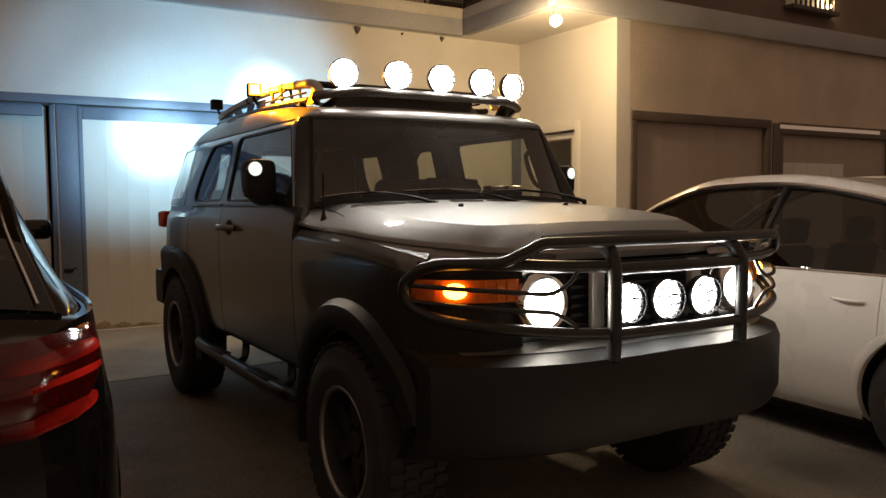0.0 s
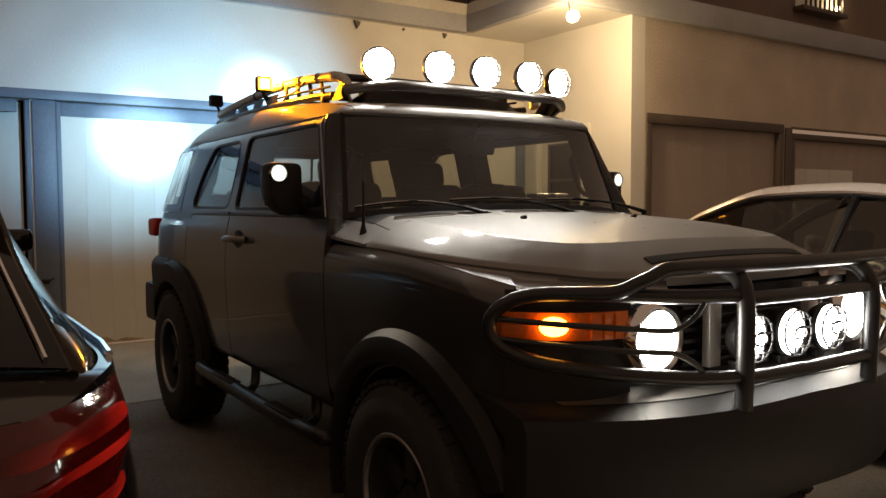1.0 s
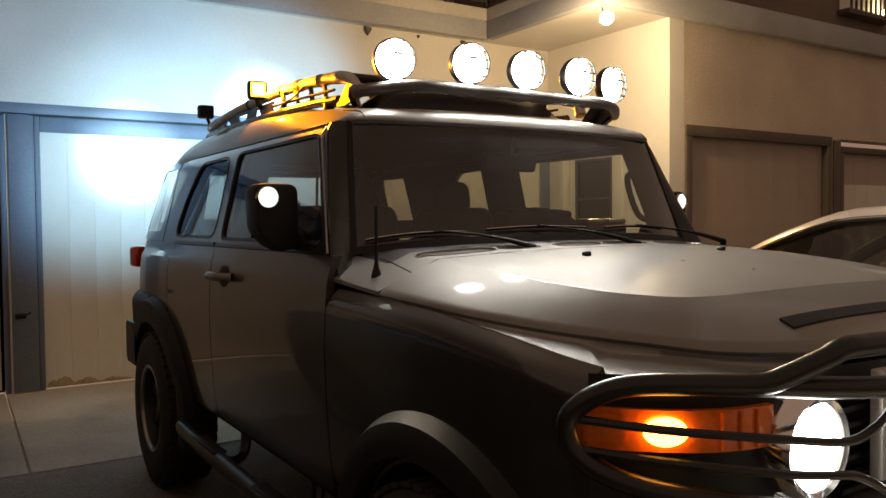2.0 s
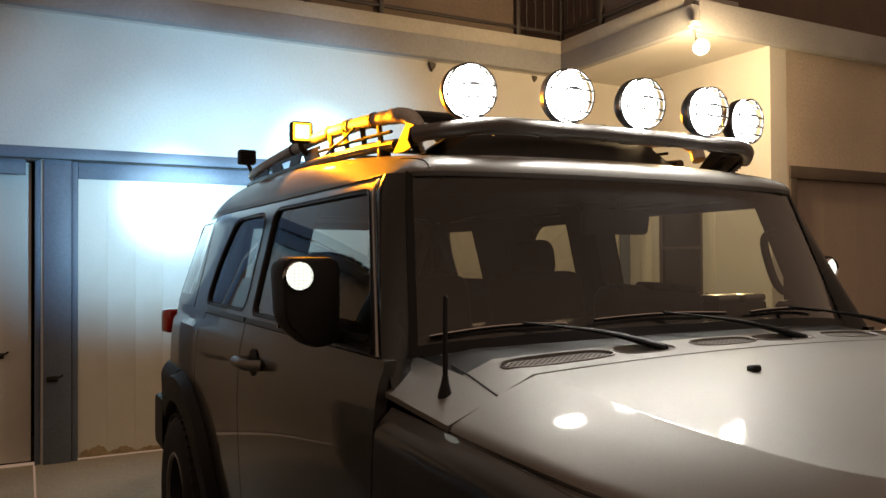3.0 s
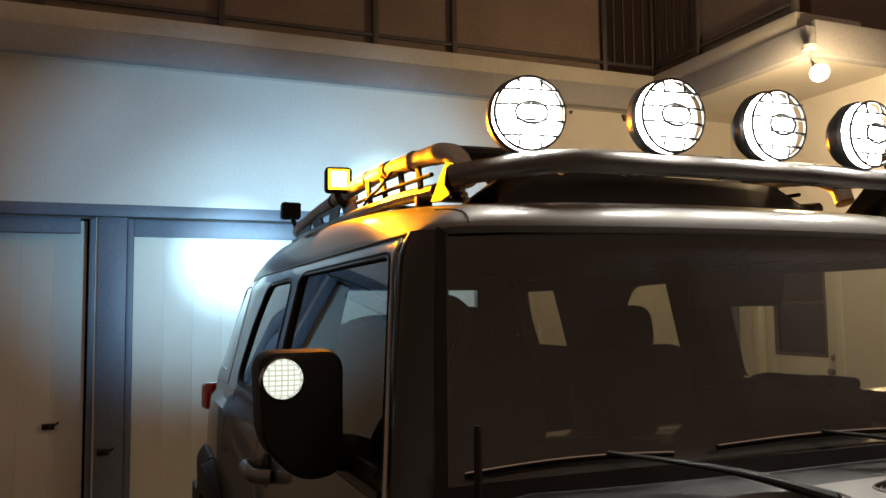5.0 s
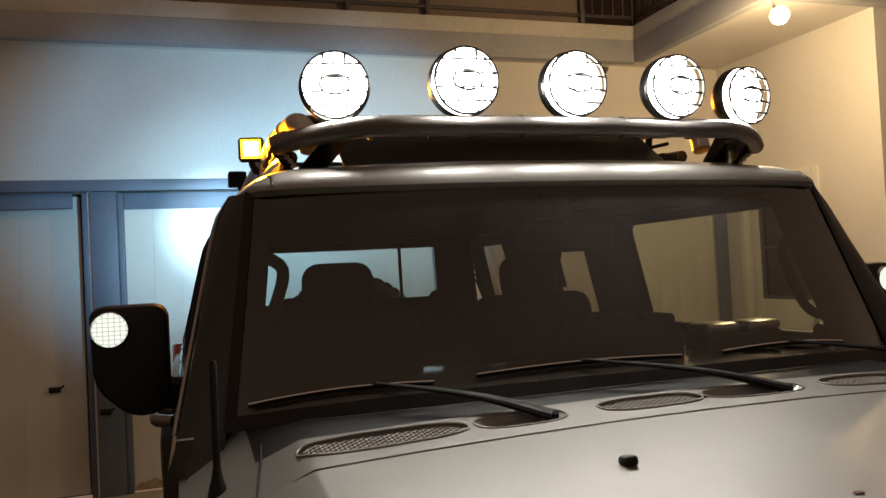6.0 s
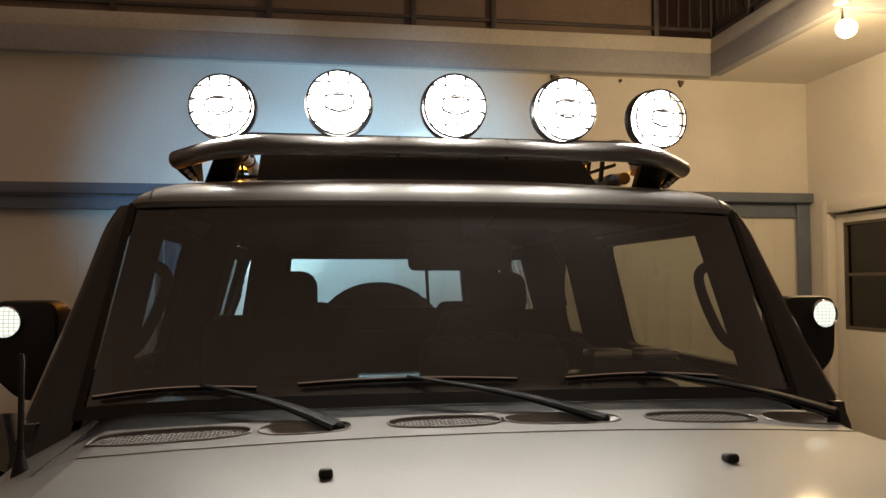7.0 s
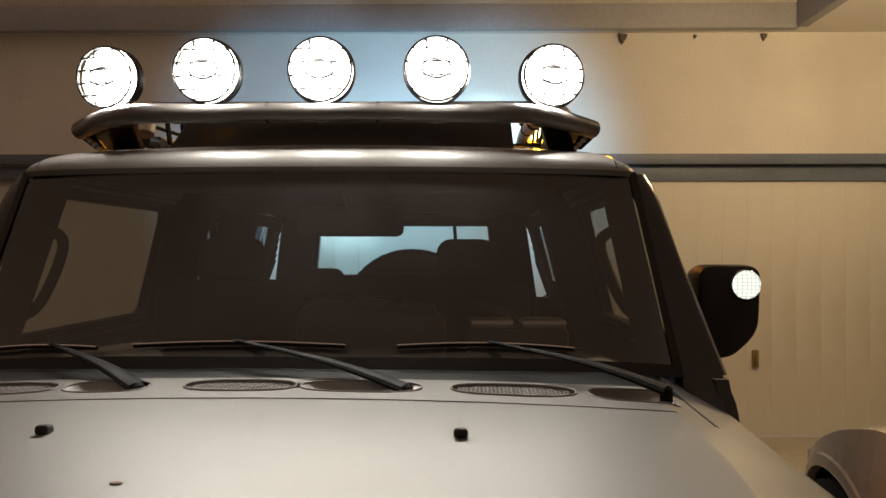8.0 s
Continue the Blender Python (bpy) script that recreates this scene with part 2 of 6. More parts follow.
def link(name, bm, mat, parent=None, label="", smooth=35.0, base=None):
    """One mesh object out of a bmesh in world coordinates, in the frame of its parent's base."""
    base = Vector(base) if base is not None else (Vector(parent["base"]) if parent else Vector((0, 0, 0)))
    bmesh.ops.translate(bm, verts=bm.verts, vec=-base)
    bmesh.ops.recalc_face_normals(bm, faces=bm.faces)
    me = bpy.data.meshes.new(name)
    bm.to_mesh(me)
    bm.free()
    me.materials.append(mat)
    if smooth:
        for p in me.polygons:
            p.use_smooth = True
        me.set_sharp_from_angle(angle=radians(smooth))
    ob = new(name, me)
    ob["base"] = tuple(base)
    if parent:
        ob.parent = parent
    else:
        ob.location = base
    return tagged(ob, label=label)


def part(name, bm, mat, parent, label="", smooth=35.0):
    return link(name, bm, mat, parent, label, smooth)


def thing(name, base, label, category, group="", kind=""):
    ob = new(name)
    ob.location = base
    ob["base"] = tuple(base)
    return tagged(ob, label, category, group, kind)


def solid(name, bm, mat, base, label, category, kind="", group="", smooth=35.0):
    return tagged(link(name, bm, mat, None, label, smooth, base), category=category, kind=kind, group=group)


def box(bm, lo, hi, bevel=0.0, seg=2):
    lo, hi = Vector(lo), Vector(hi)
    r = bmesh.ops.create_cube(bm, size=1.0, matrix=Matrix.LocRotScale((lo + hi) / 2, None, [max(1e-4, abs(a)) for a in hi - lo]))
    if bevel:
        edges = {e for v in r["verts"] for e in v.link_edges}
        bmesh.ops.bevel(bm, geom=list(edges), offset=bevel, segments=seg, affect="EDGES", profile=0.5)


def obox(bm, m, size, bevel=0.0, seg=2):
    """A box of that size at the pose m."""
    r = bmesh.ops.create_cube(bm, size=1.0, matrix=m @ Matrix.Diagonal((*size, 1)))
    if bevel:
        edges = {e for v in r["verts"] for e in v.link_edges}
        bmesh.ops.bevel(bm, geom=list(edges), offset=bevel, segments=seg, affect="EDGES", profile=0.5)


def smoothed(pts, n=6):
    """A Catmull-Rom line through pts."""
    p = [Vector(q) for q in pts]
    p = [p[0] * 2 - p[1]] + p + [p[-1] * 2 - p[-2]]
    out = []
    for i in range(1, len(p) - 2):
        for k in range(n):
            t = k / n
            a, b, c, d = p[i - 1], p[i], p[i + 1], p[i + 2]
            out.append(0.5 * ((2 * b) + (c - a) * t + (2 * a - 5 * b + 4 * c - d) * t * t + (3 * b - a - 3 * c + d) * t ** 3))
    return out + [p[-2]]


def tube(bm, pts, r, seg=10, closed=False, flat=1.0):
    """A round bar along pts; r: one radius or one for each point."""
    pts = [Vector(q) for q in pts]
    n = len(pts)
    rings, up = [], None
    for i, q in enumerate(pts):
        a = pts[i - 1] if (i > 0 or closed) else q
        b = pts[(i + 1) % n] if (i < n - 1 or closed) else q
        d = (b - a).normalized()
        if up is None:
            up = Vector((0, 0, 1)) if abs(d.z) < 0.9 else Vector((0, 1, 0))
        side = d.cross(up).normalized()
        up = side.cross(d).normalized()
        rad = r[i] if isinstance(r, (list, tuple)) else r
        rings.append([bm.verts.new(q + (side * math.cos(w) + up * math.sin(w) * flat) * rad) for w in (2 * math.pi * k / seg for k in range(seg))])
    for i in range(n if closed else n - 1):
        ra, rb = rings[i], rings[(i + 1) % n]
        for k in range(seg):
            bm.faces.new((ra[k], ra[(k + 1) % seg], rb[(k + 1) % seg], rb[k]))
    if not closed:
        bm.faces.new(rings[0][::-1])
        bm.faces.new(rings[-1])


def turned(bm, m, outline, seg=28, cap0=True, cap1=True):
    """A body of revolution round the local y axis of m; outline: (y, radius) pairs."""
    rings = [[bm.verts.new(m @ Vector((r * math.cos(w), y, r * math.sin(w)))) for w in (2 * math.pi * k / seg for k in range(seg))] for y, r in outline]
    for ra, rb in zip(rings, rings[1:]):
        for k in range(seg):
            bm.faces.new((ra[k], ra[(k + 1) % seg], rb[(k + 1) % seg], rb[k]))
    if cap0:
        bm.faces.new(rings[0][::-1])
    if cap1:
        bm.faces.new(rings[-1])


def sheet(bm, fn, us, vs, keep=None, rim=None):
    """A grid of fn(u, v); keep: which faces stay, by (u, v); rim: the way in which the edge is folded back."""
    grid = [[None] * len(vs) for _ in us]
    faces = []
    for i in range(len(us) - 1):
        for j in range(len(vs) - 1):
            if keep and not keep((us[i] + us[i + 1]) / 2, (vs[j] + vs[j + 1]) / 2):
                continue
            c = []
            for a, b in ((i, j), (i + 1, j), (i + 1, j + 1), (i, j + 1)):
                if grid[a][b] is None:
                    grid[a][b] = bm.verts.new(fn(us[a], vs[b]))
                c.append(grid[a][b])
            faces.append(bm.faces.new(c))
    if rim is not None:
        own = set(faces)
        edges = [e for f in faces for e in f.edges if len(e.link_faces) == 1]
        r = bmesh.ops.extrude_edge_only(bm, edges=list(set(edges)))
        bmesh.ops.translate(bm, verts=[g for g in r["geom"] if isinstance(g, bmesh.types.BMVert)], vec=rim)
    return grid


def steps(a, b, n):
    return [a + (b - a) * i / n for i in range(n + 1)]


def curve(pts):
    """A smooth function through (x, y) pairs, straight beyond them."""
    xs, ys = [p[0] for p in pts], [p[1] for p in pts]

    def f(x):
        if x <= xs[0]:
            return ys[0]
        if x >= xs[-1]:
            return ys[-1]
        i = max(k for k in range(len(xs) - 1) if xs[k] <= x)
        h = xs[i + 1] - xs[i]

        def slope(k):
            if k == 0:
                return (ys[1] - ys[0]) / (xs[1] - xs[0])
            if k == len(xs) - 1:
                return (ys[-1] - ys[-2]) / (xs[-1] - xs[-2])
            a, b = (ys[k] - ys[k - 1]) / (xs[k] - xs[k - 1]), (ys[k + 1] - ys[k]) / (xs[k + 1] - xs[k])
            return 0 if a * b <= 0 else 2 * a * b / (a + b)
        t = (x - xs[i]) / h
        return (2 * t ** 3 - 3 * t ** 2 + 1) * ys[i] + (t ** 3 - 2 * t * t + t) * h * slope(i) + (3 * t * t - 2 * t ** 3) * ys[i + 1] + (t ** 3 - t * t) * h * slope(i + 1)
    return f


def outline_fill(bm, pts, thick):
    """A flat piece out of a closed outline of points, thickened by the vector thick."""
    vs = [bm.verts.new(p) for p in pts]
    f = bm.faces.new(vs)
    r = bmesh.ops.extrude_face_region(bm, geom=[f])
    bmesh.ops.translate(bm, verts=[g for g in r["geom"] if isinstance(g, bmesh.types.BMVert)], vec=thick)
    bmesh.ops.triangulate(bm, faces=[g for g in bm.faces if len(g.verts) > 4])


def ring_fill(bm, outer, inner, thick):
    """A frame between two outlines with as many points each."""
    n = len(outer)
    a, b = [bm.verts.new(p) for p in outer], [bm.verts.new(p) for p in inner]
    fs = [bm.faces.new((a[i], a[(i + 1) % n], b[(i + 1) % n], b[i])) for i in range(n)]
    r = bmesh.ops.extrude_face_region(bm, geom=fs)
    bmesh.ops.translate(bm, verts=[g for g in r["geom"] if isinstance(g, bmesh.types.BMVert)], vec=thick)


def rounded(poly, r, n=4):
    """A closed (a, b) outline with its corners rounded off by about r."""
    out = []
    k = len(poly)
    for i in range(k):
        p, a, b = Vector(poly[i]), Vector(poly[i - 1]), Vector(poly[(i + 1) % k])
        ra, rb = min(r, (a - p).length * 0.45), min(r, (b - p).length * 0.45)
        s, e = p + (a - p).normalized() * ra, p + (b - p).normalized() * rb
        for j in range(n + 1):
            t = j / n
            out.append(s * (1 - t) ** 2 + p * 2 * t * (1 - t) + e * t * t)
    return out

# ---- ground ----
slope = curve([(5.0, GZ), (5.6, -0.165), (7.45, -0.045), (8.2, -0.005)])
swell_x, swell_y = curve([(3.5, 0.0), (4.0, 1.0)]), curve([(2.2, 0.0), (4.9, 0.07), (6.4, 0.04), (7.3, 0.0)])


def ground_z(y, x=0.0):
    """The driveway rises to the garage, a little sooner under the white car."""
    return slope(y) + swell_x(x) * swell_y(y)


def build_ground():
    bm = bmesh.new()
    ys = [-600, -60, -8, -3] + steps(0, 4.8, 12) + steps(5.0, 7.45, 8)
    sheet(bm, lambda x, y: Vector((x, y, ground_z(y, x))), [-600, -60, -14, -6, -3] + steps(-2, 3.5, 6) + [3.75] + steps(4, 8, 4) + [12, 20, 60, 600], ys)
    bm.verts.ensure_lookup_table()
    solid("ground", bm, ASPHALT, (0, 0, 0), "dark worn driveway surface sloping up to the garage", "driveway", "structure", smooth=60)
    # the paler apron in front of the garage doors, in cast bays with open joints
    cuts = [-6.0, -3.4, -1.3, 0.72, 2.75, 4.8, 6.16]
    apron = thing("pavement", (0, 7.8, 0), "pale stained concrete apron along the garage wall", "apron", kind="structure")
    for a, b in zip(cuts, cuts[1:]):
        bm = bmesh.new()
        sheet(bm, lambda x, y: Vector((x, y, ground_z(y, x) + 0.006)), steps(a + 0.008, b - 0.008, 6), steps(6.35, 8.24, 8), rim=Vector((0, 0, -0.05)))
        part("slab", bm, CONCRETE, apron)
    bm = bmesh.new()
    sheet(bm, lambda x, y: Vector((x, y, -0.02)), [-600, -14, 20, 600], [8.43, 60, 600])
    solid("ground_behind", bm, ASPHALT, (0, 0, 0), "dark ground behind the building", "ground", "structure")


build_ground()

# ---- garage building ----
WALL_Y, RET_X, FRONT_Y, SOFFIT = 8.23, 6.16, 6.47, 3.21


def boxes(name, mat, base, label, category, kind, items, bevel=0.0):
    bm = bmesh.new()
    for lo, hi in items:
        box(bm, lo, hi, bevel)
    return solid(name, bm, mat, base, label, category, kind)


boxes("wall_back", STUCCO, (0, WALL_Y, 0), "white stucco garage wall above the doors", "wall", "structure", [
    ((-7, WALL_Y, 2.16), (RET_X, WALL_Y + 0.2, SOFFIT)), ((-7, WALL_Y, -0.1), (-4.3, WALL_Y + 0.2, 2.16)),
    ((0.76, WALL_Y, -0.1), (0.955, WALL_Y + 0.2, 2.16)), ((6.04, WALL_Y, -0.1), (RET_X, WALL_Y + 0.2, 2.16))])
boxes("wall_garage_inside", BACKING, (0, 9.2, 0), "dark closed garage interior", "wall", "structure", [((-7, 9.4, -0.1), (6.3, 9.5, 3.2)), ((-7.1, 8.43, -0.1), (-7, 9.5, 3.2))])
boxes("wall_return", STUCCO, (RET_X, 7.4, 0), "white stucco side wall of the recess with a service door", "wall", "structure", [
    ((RET_X, FRONT_Y, -0.3), (RET_X + 0.2, 7.11, SOFFIT)), ((RET_X, 7.99, -0.3), (RET_X + 0.2, WALL_Y, SOFFIT)), ((RET_X, 7.11, 2.08), (RET_X + 0.2, 7.99, SOFFIT))])
boxes("wall_front", STUCCO2, (9, FRONT_Y, 0), "tan stucco wall over brown garage doors", "wall", "structure", [
    ((RET_X + 0.203, FRONT_Y, 2.2), (16, FRONT_Y + 0.2, SOFFIT)), ((RET_X + 0.203, FRONT_Y, -0.3), (6.38, FRONT_Y + 0.2, 2.2)),
    ((8.80, FRONT_Y, -0.3), (8.97, FRONT_Y + 0.2, 2.2)), ((11.6, FRONT_Y, -0.3), (16, FRONT_Y + 0.2, 2.2))])
# soffits of the overhanging upper floor
boxes("ceiling_soffit", STUCCO, (8, 7.3, SOFFIT), "white plastered soffit under the upper floor", "soffit", "structure", [
    ((5.19, 6.39, SOFFIT), (16, WALL_Y + 0.2, SOFFIT + 0.05)), ((-7, 8.06, SOFFIT), (5.187, WALL_Y + 0.2, SOFFIT + 0.05))])
boxes("trim_beam", SLAB, (0, 8.1, SOFFIT), "blue-grey painted beam along the upper floor's edge", "beam", "structure", [
    ((-7, 8.045, SOFFIT - 0.012), (5.203, 8.13, 3.39)), ((5.175, 6.375, SOFFIT - 0.012), (5.26, 8.042, 3.39)), ((5.263, 6.375, SOFFIT - 0.012), (16, 6.46, 3.44))], 0.006)
boxes("trim_ledge", LEDGE, (0, 8.2, 3.4), "pale weathered slab edge of the balcony", "slab", "structure", [
    ((-7, 8.06, 3.393), (5.27, 9.6, 3.52)), ((5.19, 6.47, 3.393), (5.8, 8.057, 3.52))], 0.006)
boxes("wall_upper", UPPER, (2, 9.6, 3.5), "dark brown upper storey wall behind the balcony", "wall", "structure", [
    ((-7, 9.6, 3.3), (16, 9.8, 7.5)), ((5.8, 6.9, 3.26), (16, 7.1, 7.5)), ((5.803, 7.1, 3.26), (6.0, 9.6, 7.5))])


def balcony():
    rail = thing("balcony_railing", (5.2, 8.1, 3.52), "dark metal balcony railing with solid lower screens", "railing")
    posts = [(x, 8.10) for x in (-5.0, -3.2, -1.4, 0.4, 1.55, 2.68, 3.33, 4.72, 5.22)] + [(5.22, 7.50), (5.22, 6.5)]
    for x, y in posts:
        bm = bmesh.new()
        box(bm, (x - 0.022, y - 0.022, 3.522), (x + 0.022, y + 0.022, 4.5), 0.004)
        part("post", bm, RAILING, rail)
    for z, r in ((3.60, 0.014), (4.46, 0.022)):
        bm = bmesh.new()
        box(bm, (-7, 8.10 - r, z - r), (5.22, 8.10 + r, z + r), 0.003)
        part("rail", bm, RAILING, rail)
        bm = bmesh.new()
        box(bm, (5.22 - r, 6.5, z - r), (5.22 + r, 8.08, z + r), 0.003)
        part("rail", bm, RAILING, rail)
    for x in [4.72 + 0.1 * i for i in range(1, 5)]:
        bm = bmesh.new()
        box(bm, (x - 0.008, 8.092, 3.60), (x + 0.008, 8.108, 4.46))
        part("baluster", bm, RAILING, rail)
    for y in [7.5 + 0.1 * i for i in range(1, 6)]:
        bm = bmesh.new()
        box(bm, (5.212, y - 0.008, 3.60), (5.228, y + 0.008, 4.46))
        part("baluster", bm, RAILING, rail)
    for lo, hi in (((-7, 8.125, 3.53), (2.66, 8.14, 4.4)), ((2.70, 8.125, 3.53), (3.31, 8.14, 4.4)), ((3.35, 8.125, 3.53), (4.70, 8.14, 4.4)), ((5.24, 6.5, 3.53), (5.255, 7.48, 4.4))):
        bm = bmesh.new()
        box(bm, lo, hi)
        part("screen", bm, UPPER, rail, "dark solid screen panel")


balcony()


def upper_balcony():
    b = thing("balcony", (10.2, 6.9, 3.80), "small lit balcony with dark bars on the upper storey", "balcony")
    bm = bmesh.new()
    box(bm, (9.62, 6.74, 3.78), (10.66, 6.897, 3.84), 0.006)
    part("slab", bm, BROWNTRIM, b)
    bm = bmesh.new()
    box(bm, (9.66, 6.888, 3.845), (10.62, 6.897, 4.75))
    part("wall_panel", bm, DOORPAINT, b, "cream panel behind the bars")
    for i in range(9):
        bm = bmesh.new()
        box(bm, (9.70 + 0.108 * i, 6.762, 3.845), (9.722 + 0.108 * i, 6.784, 4.72))
        part("baluster", bm, RAILING, b)
    bm = bmesh.new()
    box(bm, (9.62, 6.752, 4.72), (10.66, 6.794, 4.76), 0.004)
    part("rail", bm, RAILING, b)
    bm = bmesh.new()
    bmesh.ops.create_uvsphere(bm, u_segments=12, v_segments=8, radius=0.035, matrix=Matrix.Translation((10.50, 6.80, 3.905)))
    part("lamp", bm, SMALLBULB, b, "small glowing warm lamp")


upper_balcony()
bulb("balcony_light", (10.50, 6.80, 3.98), 2.2, WARM, 0.03)


def plank_door(name, label, x0, x1, y, z1, wide, mat, clearance=0.0):
    """A tall door out of vertical planks with open grooves, each plank a piece of its own."""
    door = thing(name, ((x0 + x1) / 2, y, 0), label, "garage door", kind="structure")
    n = max(1, round((x1 - x0) / wide))
    w = (x1 - x0) / n
    bm = bmesh.new()
    box(bm, (x0, y + 0.018, 0.012), (x1, y + 0.05, z1))
    part("backing", bm, mat, door)
    bm = bmesh.new()
    box(bm, (-w / 2 + 0.0004, y, 0.012), (w / 2 - 0.0004, y + 0.02, z1), 0.0005, 1)
    first = part("plank", bm, mat, door)
    first.location.x = x0 + w / 2 - door.location.x + door.location.x
    base = first.location.copy()
    for i in range(1, n):
        o = first.copy()
        scene.collection.objects.link(o)
        o.location.x = base.x + i * w
    return door


plank_door("door_1", "cream plank garage door set deep in its frame", -4.24, 0.70, WALL_Y + 0.10, 2.14, 0.197, DOORPAINT)
plank_door("door_2", "wide cream plank garage door with brown stained foot", 1.0, 6.03, WALL_Y + 0.012, 2.14, 0.197, DOORPAINT)
plank_door("door_3", "closed brown panelled garage door", 6.46, 8.72, FRONT_Y + 0.06, 2.14, 0.45, BROWNDOOR)
second = plank_door("door_4", "second closed brown garage door with a lit patch as pale boards", 9.05, 11.55, FRONT_Y + 0.06, 2.08, 0.31, BROWNDOOR)
# a patch of light on the brown door, built as five pale boards
for i in range(5):
    bm = bmesh.new()
    box(bm, (9.10 + 0.272 * i, FRONT_Y + 0.044, 0.05), (9.10 + 0.272 * i + 0.268, FRONT_Y + 0.057, 1.69), 0.002, 1)
    part("lit_patch_board", bm, DOORPAINT, second, "pale board painted for a patch of light")


def frames():
    blue = thing("trim_garage", (0.86, WALL_Y, 0), "blue-grey painted timber frame round the garage doors", "door frame", kind="structure")
    for name, lo, hi in (
            ("header", (-4.4, WALL_Y - 0.085, 2.158), (RET_X - 0.003, WALL_Y - 0.002, 2.238)),
            ("jamb", (0.775, WALL_Y - 0.026, -0.01), (0.955, WALL_Y - 0.002, 2.155)),
            ("jamb", (6.035, WALL_Y - 0.03, -0.01), (RET_X - 0.003, WALL_Y - 0.002, 2.155)),
            ("jamb", (-4.4, WALL_Y - 0.03, -0.01), (-4.24, WALL_Y - 0.002, 2.155)),
            ("track_board", (1.0, WALL_Y - 0.012, 2.03), (6.03, WALL_Y + 0.009, 2.148)),
            ("stop", (0.958, WALL_Y - 0.014, -0.01), (0.998, WALL_Y + 0.05, 2.15)),
            ("track_board", (-4.235, WALL_Y - 0.008, 2.045), (0.665, WALL_Y + 0.02, 2.150)),
            ("stop", (0.722, WALL_Y + 0.002, -0.01), (0.757, WALL_Y + 0.10, 2.15))):
        bm = bmesh.new()
        box(bm, lo, hi, 0.004)
        part(name, bm, TRIM, blue)
    for x, z in ((0.84, 0.60), (0.50, 0.77)):
        latch = thing("door_latch", (x, WALL_Y, z), "small dark iron door latch", "latch")
        bm = bmesh.new()
        y = WALL_Y - 0.026 if x > 0.7 else WALL_Y + 0.10
        box(bm, (x - 0.045, y - 0.02, z - 0.02), (x + 0.03, y, z + 0.02), 0.005)
        part("plate", bm, BLACKTUBE, latch)
        bm = bmesh.new()
        tube(bm, [(x, y - 0.015, z), (x + 0.03, y - 0.05, z + 0.012), (x + 0.06, y - 0.055, z + 0.03)], 0.007, 8)
        part("handle", bm, BLACKTUBE, latch)
    brown = thing("trim_brown", (8.8, FRONT_Y, 0), "dark brown timber frames of the side garage doors", "door frame", kind="structure")
    for name, lo, hi in (
            ("header", (6.38, FRONT_Y - 0.02, 2.11), (8.80, FRONT_Y + 0.05, 2.215)), ("jamb", (6.38, FRONT_Y - 0.02, -0.2), (6.46, FRONT_Y + 0.05, 2.107)),
            ("jamb", (8.72, FRONT_Y - 0.02, -0.2), (8.80, FRONT_Y + 0.05, 2.107)), ("post", (8.84, FRONT_Y - 0.02, -0.2), (8.97, FRONT_Y - 0.002, 2.18)),
            ("header", (8.98, FRONT_Y - 0.015, 2.05), (11.6, FRONT_Y + 0.05, 2.12)), ("jamb", (8.98, FRONT_Y - 0.015, -0.2), (9.05, FRONT_Y + 0.05, 2.047)),
            ("jamb", (11.5, FRONT_Y - 0.015, -0.2), (11.6, FRONT_Y + 0.05, 2.047))):
        bm = bmesh.new()
        box(bm, lo, hi, 0.004)
        part(name, bm, BROWNTRIM, brown)
    # brown water stains that rise from the foot of the wide door
    rng = random.Random(7)
    for x, w, h in ((1.11, 0.20, 0.085), (1.30, 0.20, 0.055), (1.52, 0.26, 0.035)):
        bm = bmesh.new()
        n = 40
        pts = []
        for k in range(n + 1):
            f = k / n
            z = h * math.sin(math.pi * f) ** 0.45 * (0.80 + 0.14 * math.sin(f * 9 + x * 7) + 0.06 * math.sin(f * 31 + x)) + rng.uniform(0, 0.004)
            pts.append((x + w * (f - 0.5), WALL_Y + 0.0085, 0.014 + max(0.0, z)))
        outline_fill(bm, pts + [(x, WALL_Y + 0.0085, 0.012)], Vector((0, 0.0025, 0)))
        solid("water_stain", bm, DIRT, (x, WALL_Y, 0), "brown water stain at the foot of the door", "stain", "structure", smooth=0)


frames()


